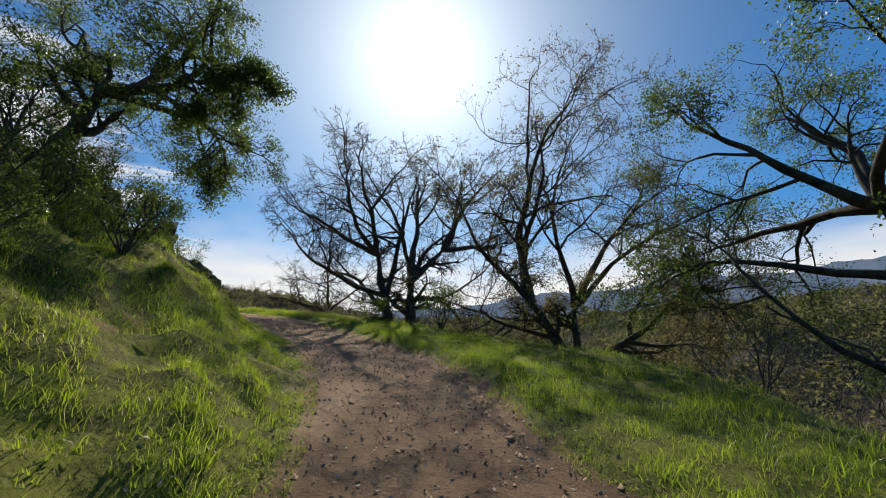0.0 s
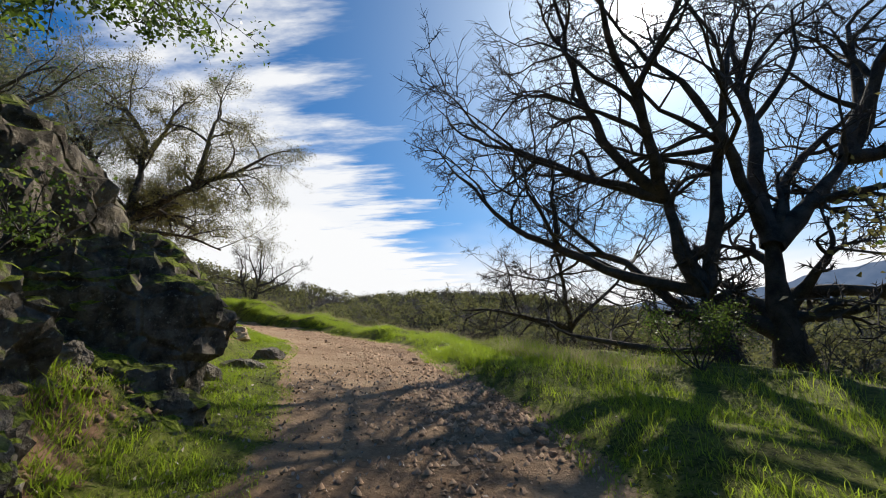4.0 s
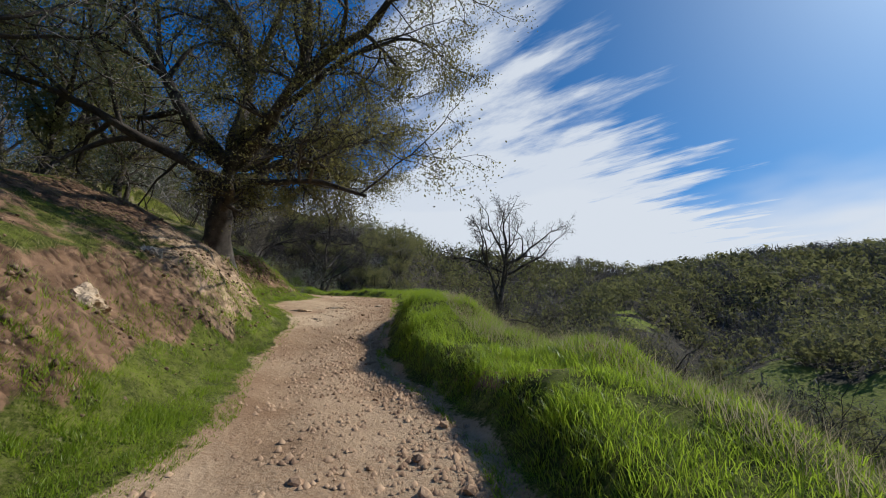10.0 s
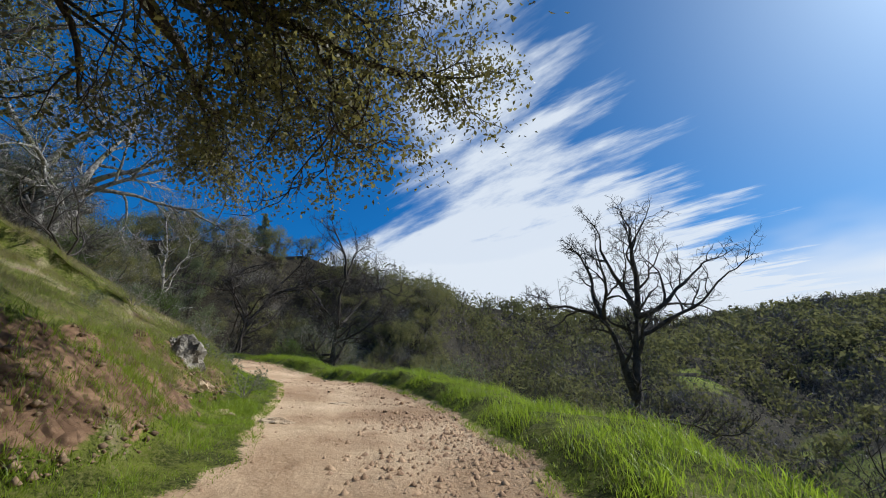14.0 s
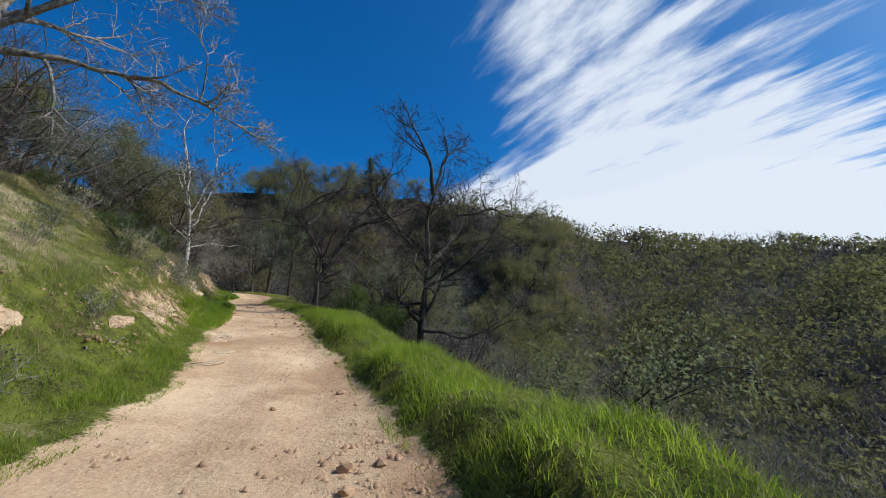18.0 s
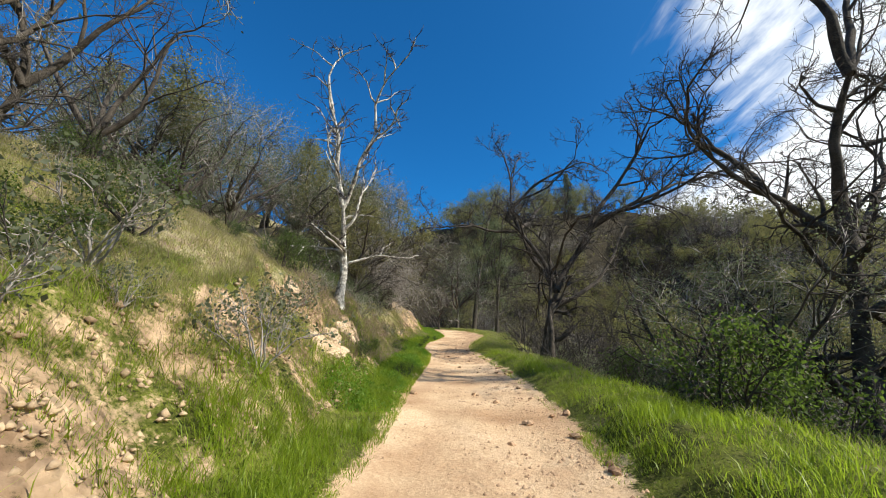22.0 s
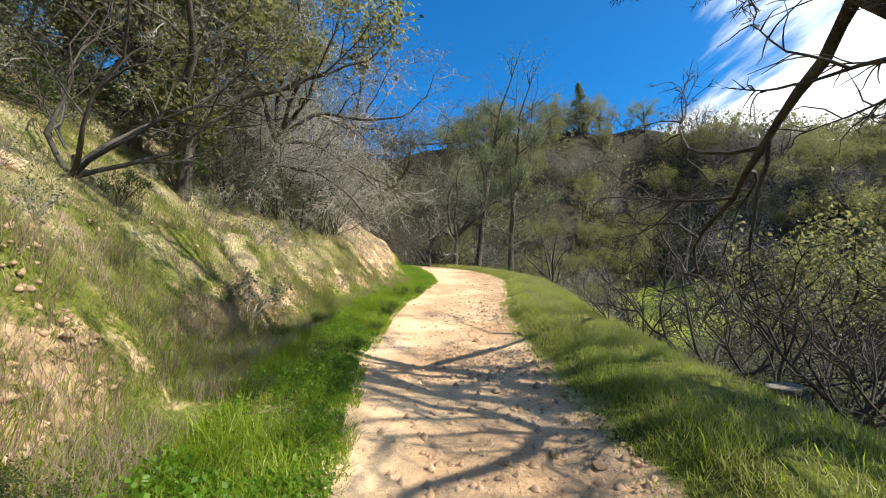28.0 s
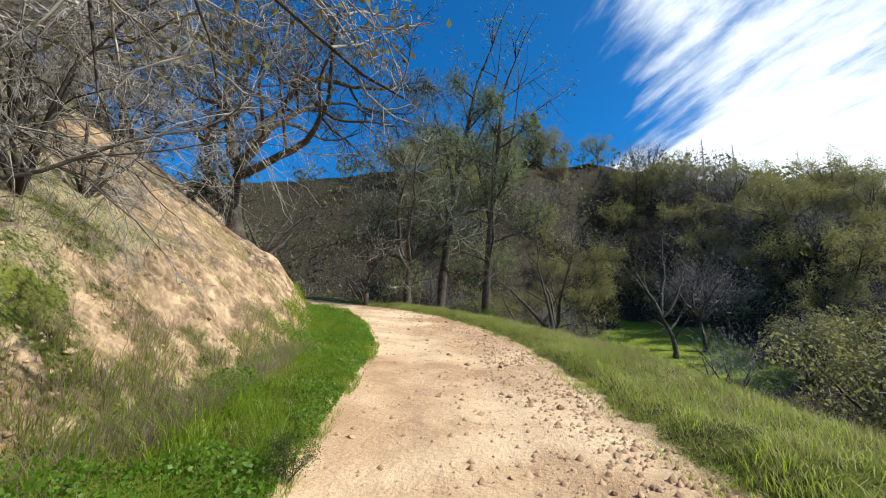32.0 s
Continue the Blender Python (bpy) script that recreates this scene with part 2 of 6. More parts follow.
GROUND = ground_material()
BARK = surface("dark_oak_bark", (0.035, 0.028, 0.022), (0.12, 0.10, 0.08), 4.0, 45.0, 0.95, 0.9, depth=0.03)
BARK_PALE = surface("pale_lichen_bark", (0.07, 0.062, 0.052), (0.40, 0.38, 0.34), 7.0, 34.0, 0.95, 1.0, depth=0.03, third=(0.25, 0.24, 0.12))
BARK_WHITE = surface("white_lichen_bark", (0.10, 0.085, 0.07), (0.74, 0.70, 0.62), 9.0, 28.0, 0.95, 1.0, depth=0.04)
TWIG = surface("grey_twigs", (0.035, 0.029, 0.025), (0.10, 0.085, 0.073), 1.5, 20.0, 0.95, 0.2)
TWIG_PALE = surface("pale_twigs", (0.17, 0.15, 0.135), (0.44, 0.40, 0.355), 1.5, 20.0, 0.95, 0.2)
LEAF_OAK = surface("olive_oak_leaves", (0.12, 0.112, 0.048), (0.28, 0.245, 0.11), 1.2, 9.0, 0.5, 0.0, thin=(0.30, 0.27, 0.065), spread=0.6)
LEAF_HILL = surface("hillside_oak_leaves", (0.10, 0.105, 0.045), (0.30, 0.275, 0.13), 0.5, 9.0, 0.6, 0.0, thin=(0.36, 0.35, 0.1), spread=0.3)
LEAF_HERB = surface("clover_leaves", (0.075, 0.15, 0.012), (0.17, 0.30, 0.03), 2.0, 9.0, 0.5, 0.0, thin=(0.36, 0.6, 0.05), spread=0.5, coord="World")
LEAF_GREEN = surface("green_leaves", (0.04, 0.065, 0.014), (0.10, 0.14, 0.03), 1.5, 9.0, 0.45, 0.0, thin=(0.22, 0.34, 0.05), spread=0.7)
LEAF_GREY = surface("grey_green_leaves", (0.10, 0.115, 0.07), (0.22, 0.235, 0.15), 1.5, 9.0, 0.6, 0.0, thin=(0.25, 0.3, 0.12), spread=0.5)
NEEDLE = surface("pine_needles", (0.15, 0.165, 0.09), (0.31, 0.32, 0.19), 1.0, 9.0, 0.6, 0.0, thin=(0.12, 0.18, 0.04), spread=0.6)
GRASS = surface("fresh_grass", (0.115, 0.165, 0.012), (0.29, 0.37, 0.035), 1.1, 7.0, 0.4, 0.0, thin=(0.60, 0.80, 0.06), spread=0.6, coord="World", third=(0.22, 0.28, 0.02))
FADED = surface("faded_grass", (0.20, 0.20, 0.055), (0.50, 0.46, 0.19), 0.9, 6.0, 0.7, 0.0, thin=(0.62, 0.6, 0.2), spread=0.35, coord="World", third=(0.24, 0.29, 0.04))
HERB = surface("withered_stalks", (0.26, 0.18, 0.14), (0.50, 0.38, 0.31), 0.9, 6.0, 0.8, 0.0, thin=(0.4, 0.3, 0.2), spread=0.4, coord="World")
FLAKE = surface("fallen_leaves", (0.16, 0.11, 0.07), (0.62, 0.54, 0.44), 8.0, 30.0, 0.7, 0.0, spread=0.6, coord="World")
STRAW = surface("dry_grass", (0.23, 0.175, 0.10), (0.50, 0.42, 0.28), 0.9, 6.0, 0.8, 0.0, thin=(0.5, 0.42, 0.25), spread=0.4, coord="World")
PEBBLE = surface("trail_pebbles", (0.21, 0.122, 0.07), (0.58, 0.385, 0.23), 7.0, 60.0, 0.9, 0.25, depth=0.004, coord="World")
ROCK_DARK = surface("lichened_dark_rock", (0.07, 0.058, 0.045), (0.28, 0.24, 0.18), 1.6, 22.0, 0.95, 1.0, depth=0.08, third=(0.14, 0.13, 0.06))


def mossy_rock():
    """Dark layered rock, with moss and lichen on the faces that look up."""
    m = bpy.data.materials.new("mossy_dark_rock")
    m.use_nodes = True
    n = Nodes(m.node_tree)
    geo = n.add("ShaderNodeNewGeometry")
    at = geo.outputs["Position"]
    big, mid, fine = n.noise(at, 1.3, 5.0), n.noise(at, 5.0, 6.0, 0.65), n.noise(at, 26.0, 5.0, 0.7)
    crack = n.add("ShaderNodeTexVoronoi", {"Vector": at, "Scale": 2.2, "Randomness": 1.0}, feature="DISTANCE_TO_EDGE").outputs["Distance"]
    col = n.mix(n.ramp(mid, 0.35, 0.68), (0.045, 0.036, 0.028), (0.21, 0.175, 0.13))
    col = n.mix(n.ramp(fine, 0.56, 0.7), col, (0.30, 0.28, 0.22))
    up = n.add("ShaderNodeSeparateXYZ", {0: geo.outputs["True Normal"]}).outputs[2]
    moss = n.mix(n.ramp(fine, 0.35, 0.65), (0.05, 0.065, 0.008), (0.20, 0.24, 0.022))
    cover = n.ramp(n.math("ADD", up, n.math("MULTIPLY", n.math("SUBTRACT", big, 0.5), 1.6)), 0.42, 0.72)
    col = n.mix(cover, col, moss)
    h = n.math("ADD", n.math("ADD", mid, n.math("MULTIPLY", fine, 0.35)), n.ramp(crack, 0.0, 0.07, -0.5, 0.0))
    relief = n.add("ShaderNodeBump", {"Height": h, "Strength": 1.0, "Distance": 0.07})
    b = n.add("ShaderNodeBsdfPrincipled", {"Base Color": col, "Roughness": 0.95, "Normal": relief.outputs[0], "Specular IOR Level": 0.2})
    n.tree.links.new(b.outputs[0], n.add("ShaderNodeOutputMaterial").inputs[0])
    return m


ROCK_MOSS = mossy_rock()
ROCK_TAN = surface("tan_sandstone", (0.36, 0.25, 0.15), (0.66, 0.50, 0.33), 2.2, 25.0, 0.95, 0.8, depth=0.04)
ROCK_GREY = surface("grey_lichened_rock", (0.10, 0.085, 0.065), (0.34, 0.30, 0.24), 3.0, 30.0, 0.95, 0.8, depth=0.04)
ROCK_WHITE = surface("whitish_rock", (0.26, 0.21, 0.16), (0.56, 0.49, 0.39), 3.0, 30.0, 0.95, 0.9, depth=0.05)
CLOD_TAN = surface("tan_clods", (0.26, 0.17, 0.10), (0.60, 0.44, 0.27), 0.7, 30.0, 0.95, 0.5, depth=0.02, spread=0.4, coord="World")
CLOD = surface("soil_clods", (0.14, 0.085, 0.05), (0.40, 0.27, 0.16), 0.7, 30.0, 0.95, 0.5, depth=0.02, spread=0.5, coord="World")
WOODS_GREEN = surface("far_oak_foliage", (0.09, 0.094, 0.042), (0.27, 0.255, 0.12), 0.16, 1.0, 0.9, 0.0, thin=(0.2, 0.2, 0.06), spread=0.35, coord="World")
WOODS_GREY = surface("far_bare_twigs", (0.09, 0.076, 0.064), (0.27, 0.235, 0.20), 0.16, 1.0, 0.9, 0.0, spread=0.35, coord="World")

# ---- the lie of the land ----
TRAIL = np.array([(1.09, -12.29, -1.73), (0.55, -5.92, -0.86), (-0, 0, 0), (-0.46, 4.09, 0.62), (-1.46, 8.01, 1.38), (-3.46, 11.56, 2.11), (-5.92, 14.83, 2.86), (-8.74, 17.75, 3.39), (-12.38, 19.66, 3.79),
    (-16.29, 20.66, 4.29), (-20.38, 20.66, 4.77), (-24.3, 21.66, 5.83), (-28.3, 22.57, 6.42), (-32.4, 23.3, 6.79), (-36.4, 23.21, 7.21), (-40.04, 21.39, 7.44), (-43.77, 19.57, 8.07), (-47.5, 18.02, 8.44),
    (-51.14, 16.2, 8.82), (-54.87, 14.38, 9.12), (-58.51, 12.56, 9.47), (-62.24, 10.83, 9.75), (-65.16, 9.65, 10.06), (-70.07, 8.1, 10.46), (-75.08, 6.37, 11.01), (-80.08, 2.73, 11.74), (-83.72, -2.73, 12.38),
    (-86.45, -10.01, 13.1)])


def dense(points, step=0.25):
    """A smooth line through points (Catmull-Rom), about evenly spaced, with the distance along it."""
    p = np.vstack([2 * points[0] - points[1], points, 2 * points[-1] - points[-2]])
    out = []
    for i in range(1, len(p) - 2):
        u = np.linspace(0, 1, max(2, int(np.linalg.norm(p[i + 1] - p[i]) / step)), endpoint=False)[:, None]
        a, b, c, d = p[i - 1], p[i], p[i + 1], p[i + 2]
        out.append(0.5 * (2 * b + (c - a) * u + (2 * a - 5 * b + 4 * c - d) * u**2 + (3 * b - a - 3 * c + d) * u**3))
    line = np.vstack([*out, points[-1:]])
    return line, np.r_[0, np.cumsum(np.hypot(*np.diff(line[:, :2], axis=0).T))]


LINE, LONG = dense(TRAIL)
LONG -= LONG[np.hypot(LINE[:, 0], LINE[:, 1]).argmin()]
WAY = np.gradient(LINE[:, :2], axis=0)
WAY /= np.hypot(*WAY.T)[:, None]

# along the trail: metres, its left and right edge from the line
EDGE = np.array([(-12.74, 1.09, -1.46), (4.55, 0.91, -1.46), (9.1, 1.09, -1.46), (14.56, 1.18, -1.18), (18.2, 2, -0.46), (24.57, 2.05, -0.6), (26.85, 1.9, -0.65), (30.03, 1.3, -0.85), (33.5, 1.1, -0.9), (35.3, 1.25, -1.0), (37.31, 2.4, -1.09),
    (40.95, 1.64, -1.09), (43.68, 2.27, -0.77), (47.77, 2.46, -0.27), (50.05, 2.37, -0.36), (53.33, 1.46, -1), (56.42, 1.23, -1), (63.7, 0.91, -1.36), (68.25, 0.65, -1.42), (72.34, 0.55, -1.3),
    (75.53, 0.91, -1.36), (78.26, 0.96, -1.5), (85.54, 1.15, -1.85), (91.91, 1.4, -1.85), (113.75, 1.36, -1.36)])
# strip of sward, rise of the bank, its height, rise of the hillside above; sward and fall on the valley side
SIDE = np.array([(-12.7, 0.27, 0.6, 1.8, 0.8, 2.0, 0.55), (3, 0.27, 0.6, 1.8, 0.8, 2.2, 0.55), (8, 0.27, 0.6, 1.8, 0.8, 4.6, 0.55), (11.8, 0.5, 0.8, 1.8, 0.75, 4.8, 0.6), (17.3, 0.9, 0.8, 1.8, 0.65, 4.2, 0.6), (20.5, 0.9, 0.75, 1.3, 0.5, 1.3, 0.6), (30, 0.64, 0.9, 1.36, 0.5, 1.8, 0.6),
    (34.6, 0.27, 1.1, 1.55, 0.5, 1.6, 0.6), (39.1, 0.46, 0.8, 1.27, 0.45, 1.46, 0.6), (49.1, 0.82, 0.6, 1.1, 0.5, 1.27, 0.6), (57, 0.46, 0.8, 1.1, 0.55, 1.36, 0.6), (63.7, 0.5, 1.2, 1.9, 0.55, 1.27, 0.6), (70, 1.2, 1.3, 1.5, 0.6, 1.3, 0.6), (80, 1.4, 1.2, 1.64, 0.8, 1.5, 0.55)])
# crest of the hillside above the trail, by metres along it
CREST = np.array([(-13, 9.0), (8, 7.0), (12, 6.0), (18, 4.2), (25, 3.4), (38, 3.5), (45, 4.0), (55, 3.6), (62, 3.8), (68, 4.2), (76, 4.8), (84, 8.0), (114, 9.0)])
# height of the grassy berm on the valley side
BERM = np.array([(0, 0.12), (19, 0.15), (22, 0.25), (27, 0.3), (29.5, 0.6), (34.5, 0.62), (36.5, 0.22), (43, 0.22), (47, 0.32), (58, 0.28), (64, 0.16), (90, 0.12)])
HUB = np.array([-31.85, 21.84, 7.83])
# ridge round the valley: degrees left of +y, height in degrees as seen from the hub, metres off
RIDGE = np.array([(-180, 12, 273), (-120, 9, 318.5), (-75, 6.5, 345.8), (-45, 5.5, 345.8), (-20, 5.0, 345.8), (0, 5.0, 327.6), (8, 6.2, 345.8), (17, 8.2, 327.6),
    (30, 8.9, 309.4), (42, 8, 300.3), (50, 9.6, 254.8), (57, 10.2, 218.4), (68, 12.6, 182), (80, 16.6, 154.7), (90, 18.6, 141.05), (100, 19.5, 131.95), (115, 19.5, 127.4),
    (130, 19, 118.3), (145, 15, 109.2), (160, 11, 109.2), (180, 12, 273)])


def on_line(x, y):
    """Metres along the trail, metres to its left, and the trail's height there."""
    s, n, z = np.empty(len(x)), np.empty(len(x)), np.empty(len(x))
    for i in range(0, len(x), 20000):
        k = slice(i, i + 20000)
        px, py = x[k, None], y[k, None]
        j = ((px - LINE[None, ::2, 0]) ** 2 + (py - LINE[None, ::2, 1]) ** 2).argmin(1) * 2
        dx, dy = x[k] - LINE[j, 0], y[k] - LINE[j, 1]
        ahead = dx * WAY[j, 0] + dy * WAY[j, 1]
        side = -dx * WAY[j, 1] + dy * WAY[j, 0]
        far = np.hypot(dx, dy)
        s[k] = LONG[j] + np.clip(ahead, -0.4, 0.4)
        n[k] = np.where(side >= 0, 1, -1) * np.where(far < 1.0, np.abs(side), far)
        z[k] = np.interp(s[k], LONG, LINE[:, 2])
    return s, n, z


def bumps(x, y, size, seed=0.0):
    """Cheap smooth unevenness of about -1 to 1."""
    a, b = x / size + seed, y / size - 1.7 * seed
    return (np.sin(a * 1.9 + 1.3 * np.sin(b * 1.1)) + np.sin(b * 2.3 + 1.7 * np.sin(a * 0.9 + 2)) + 0.6 * np.sin(a * 4.1 + b * 3.3) + 0.5 * np.sin(b * 5.3 - a * 3.7)) / 3.1


def smooth(x, lo, hi):
    u = np.clip((x - lo) / (hi - lo), 0, 1)
    return u * u * (3 - 2 * u)


def land(x, y):
    """Height of the ground, with metres along and beside the trail."""
    x, y = np.atleast_1d(np.asarray(x, float)), np.atleast_1d(np.asarray(y, float))
    s, n, z = on_line(x, y)
    left, right = np.interp(s, EDGE[:, 0], EDGE[:, 1]), np.interp(s, EDGE[:, 0], EDGE[:, 2])
    strip, rise, high, hill, berm, fall = (np.interp(s, SIDE[:, 0], SIDE[:, i]) for i in range(1, 7))
    d = np.maximum(n - left, 0)
    cut = np.maximum(d - strip, 0)
    wave = 1 + 0.25 * bumps(x, y, 2.3) + 0.12 * bumps(x, y, 0.8, 3)
    face = np.minimum(cut * rise * wave, high)
    rag = np.where((face > 0.05) & (face < high), 0.15 * bumps(x, y, 0.6, 8) + 0.09 * bumps(x, y, 0.33, 4), 0)
    up = np.maximum(cut - high / rise, 0)
    over = 0.10 * np.minimum(d, strip) + face + rag + up * hill * (1 + 0.10 * bumps(x, y, 6.0, 5)) + 0.12 * bumps(x, y, 1.4, 2) * smooth(d, 0.6, 2.5) + 0.05 * bumps(x, y, 0.5, 6) * smooth(d, 0.2, 0.8)
    top = np.interp(s, CREST[:, 0], CREST[:, 1]) * (1 + 0.12 * bumps(x, y, 7.0, 6))
    over = np.where(over > top, top + 0.12 * (over - top), over)
    e = np.maximum(right - n, 0)
    drop = np.maximum(e - berm - 0.25 * bumps(x, y, 2.8, 7), 0)
    down = np.interp(s, BERM[:, 0], BERM[:, 1]) * (1 + 0.4 * bumps(x, y, 1.2, 11)) * smooth(e, 0.0, 0.5) - drop * fall + 0.06 * bumps(x, y, 1.1, 4) * smooth(e, 0.2, 1.0) + 0.25 * bumps(x, y, 5.0, 9) * smooth(e, 3, 8)
    down = np.where(down < -13, -13 + (down + 13) * 0.22, down)
    mid = np.clip((n - right) / np.maximum(left - right, 0.1), 0, 1)
    worn = np.where((n < left) & (n > right), -0.05 * np.sin(mid * math.pi) ** 0.5 - 0.035 * np.exp(-((mid - 0.3 - 0.12 * np.sin(s * 0.31)) / 0.09) ** 2) - 0.03 * np.exp(-((mid - 0.68 - 0.1 * np.sin(s * 0.23 + 1)) / 0.08) ** 2) + 0.02 * bumps(x, y, 0.9, 1), 0)
    near = z + over + down + worn
    # the hills round about
    dx, dy = x - HUB[0], y - HUB[1]
    r, az = np.hypot(dx, dy), np.degrees(np.arctan2(-dx, dy))
    top, off = np.interp(az, RIDGE[:, 0], RIDGE[:, 1]), np.interp(az, RIDGE[:, 0], RIDGE[:, 2])
    crest = HUB[2] + off * np.tan(np.radians(top)) - 4.0
    foot = np.interp(az, (-180, -100, 95, 120, 180), (-14, -14, -9, 6, 10))
    rel = np.clip((r - 45) / np.maximum(off - 45, 1), 0, 1)
    spur = 1 + 0.16 * np.sin(np.radians(az) * 11 + r * 0.02) + 0.10 * np.sin(np.radians(az) * 23 + 1.0)
    hills = foot + (crest - foot) * rel ** (1.15 * spur) + 3.5 * bumps(x, y, 30.0, 2) * smooth(rel, 0, 0.3) * (1 - smooth(rel, 0.75, 1.0))
    hills = np.where(r > off, crest - 0.25 * (r - off).clip(0, 300), hills)
    w = smooth(np.abs(n), 22, 75)
    level = near * (1 - w) + hills * w
    bench = smooth(1.9 - np.hypot((x + 132) / 20, (y - 23) / 13), 0.0, 1.0)
    level = level * (1 - bench) + (7.6 - 0.17 * (x + 126) + 0.03 * (y - 22) + 0.25 * bumps(x, y, 6.0, 3)) * bench
    return level, s, n, left, right, np.where(n > 0, d, e), face / np.maximum(high, 0.1)


def open_ground(x, y):
    """1 in the grassy glades across the valley, 0 in the woods."""
    a = smooth(1.25 - np.hypot((x + 130) / 17, (y - 22.5) / 10) - 0.3 * bumps(x, y, 7.0, 2), 0.0, 0.3)
    b = smooth(1.2 - np.hypot((x + 52) / 30, (y - 100) / 11) - 0.9 * bumps(x, y, 8.0, 4), 0.0, 0.3)
    c = smooth(1.2 - np.hypot((x + 99) / 17, (y - 117) / 9) - 0.8 * bumps(x, y, 7.0, 1), 0.0, 0.3)
    return np.maximum(np.maximum(a, b), c)


def bare_patch(x, y):
    """1 where the bank has slipped and shows broken sandstone and soil, 0 in the sward."""
    a = np.hypot((x + 43.0 + 0.45 * (y - 17.45)) / 1.7, (y - 17.45 - 0.45 * (x + 43.0)) / 0.62)
    return 0.75 * smooth(1.25 - a - 0.5 * bumps(x, y, 0.6, 6) - 0.25 * bumps(x, y, 0.25, 2), 0.0, 0.9)


def ground_at(x, y):
    return float(land(x, y)[0][0])


def lines(lo, hi, step, end, grow=1.10):
    """Grid lines: even from lo to hi, then ever wider out to end on both sides."""
    out, d, a, b = list(np.arange(lo, hi + step, step)), step, lo, hi + step
    wide = []
    while wide == [] or wide[-1] < end:
        d *= grow
        wide.append((wide[-1] if wide else 0) + d)
    return np.array([lo - w for w in wide[::-1]] + out + [out[-1] + w for w in wide])


def mesh_from(name, verts, faces, material, smooth_faces=False):
    """A mesh from arrays; faces all of one size."""
    me = bpy.data.meshes.new(name)
    v, f = np.asarray(verts, np.float32), np.asarray(faces, np.int32)
    k = f.shape[1]
    me.vertices.add(len(v))
    me.vertices.foreach_set("co", v.ravel())
    me.loops.add(f.size)
    me.loops.foreach_set("vertex_index", f.ravel())
    me.polygons.add(len(f))
    me.polygons.foreach_set("loop_start", np.arange(0, f.size, k, dtype=np.int32))
    if smooth_faces:
        me.polygons.foreach_set("use_smooth", np.ones(len(f), bool))
    me.materials.append(material)
    me.update()
    me.validate()
    return me


def build_ground():
    gx, gy = lines(-90, 10, 0.22, 1400, 1.09), lines(-5, 32, 0.22, 1400, 1.09)
    X, Y = np.meshgrid(gx, gy)
    x, y = X.ravel(), Y.ravel()
    z, s, n, left, right, d, face = land(x, y)
    w, h = len(gx), len(gy)
    i = (np.arange(h - 1)[:, None] * w + np.arange(w - 1)).ravel()
    me = mesh_from("ground", np.stack([x, y, z], 1), np.stack([i, i + 1, i + w + 1, i + w], 1), GROUND, True)
    on = smooth(np.minimum(left - n, n - right) + 0.1 * bumps(x, y, 0.45, 7), -0.3, 0.25)
    bare = np.interp(s, (-14, 8, 12, 20, 25, 42, 46, 49, 56, 60, 64, 67, 70, 82, 86, 96), (0.1, 0.2, 0.45, 0.6, 0.95, 0.9, 0.75, 0.3, 0.3, 0.46, 0.62, 0.5, 0.2, 0.2, 0.6, 1.0))
    cut = np.where((n > left) & (face > np.interp(s, (22, 27, 42, 46), (0.02, 0.22, 0.22, 0.02))) & (face < 0.98), bare, 0.0) + 0.22 * bumps(x, y, 2.0, 3)
    strip = np.interp(s, SIDE[:, 0], SIDE[:, 1])
    cut = np.maximum(cut, np.where(n > left, (0.62 + 0.2 * bumps(x, y, 1.1, 3)) * np.exp(-((d - strip - 0.3) / 0.45) ** 2) * smooth(s, 62, 68), 0))
    oakside = np.exp(-((x + 24) / 5.5) ** 2 - ((y - 17.0) / 3.5) ** 2) * (n > left + 0.9)
    cut = np.maximum(cut, 0.75 * oakside + 0.3 * bumps(x, y, 1.1, 5) * (oakside > 0.2))
    cut = np.maximum(cut, np.where((n < right - 0.3) & (n > right - 2.2), 0.62 * np.exp(-((s - 29.6) / 1.0) ** 2), 0))
    cut = np.maximum(cut, np.where(n > left + 0.8, (0.42 + 0.48 * smooth(s, 86.5, 89)) * smooth(s, 84.5, 87) * smooth(8.0 - d, 0, 3), 0))
    cut = np.maximum(cut, bare_patch(x, y))
    dry = np.where(n > left, 0.12 + (0.26 + 0.16 * smooth(s, 56, 64)) * smooth(d, 0.9, 3.0), 0.1) * smooth(s, 10, 45) + 0.18 * bumps(x, y, 3.0, 1)
    glade = open_ground(x, y)
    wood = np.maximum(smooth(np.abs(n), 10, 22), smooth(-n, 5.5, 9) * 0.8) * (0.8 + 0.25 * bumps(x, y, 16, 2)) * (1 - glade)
    # thicket's shade painted in: dark litter colour spread close below the trail
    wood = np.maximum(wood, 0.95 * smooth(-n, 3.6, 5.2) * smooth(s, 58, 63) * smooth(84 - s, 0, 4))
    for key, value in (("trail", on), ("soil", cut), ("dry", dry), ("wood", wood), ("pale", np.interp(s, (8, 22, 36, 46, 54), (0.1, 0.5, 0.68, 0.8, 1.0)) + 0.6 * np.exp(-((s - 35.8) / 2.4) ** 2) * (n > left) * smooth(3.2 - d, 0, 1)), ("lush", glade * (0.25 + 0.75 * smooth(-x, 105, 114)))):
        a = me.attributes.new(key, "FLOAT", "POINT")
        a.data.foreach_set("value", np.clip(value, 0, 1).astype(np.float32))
    return tagged(new("ground", me), "hillside ground with a tan dirt trail between green grass and a cut bank", "ground", kind="structure")


ground = build_ground()


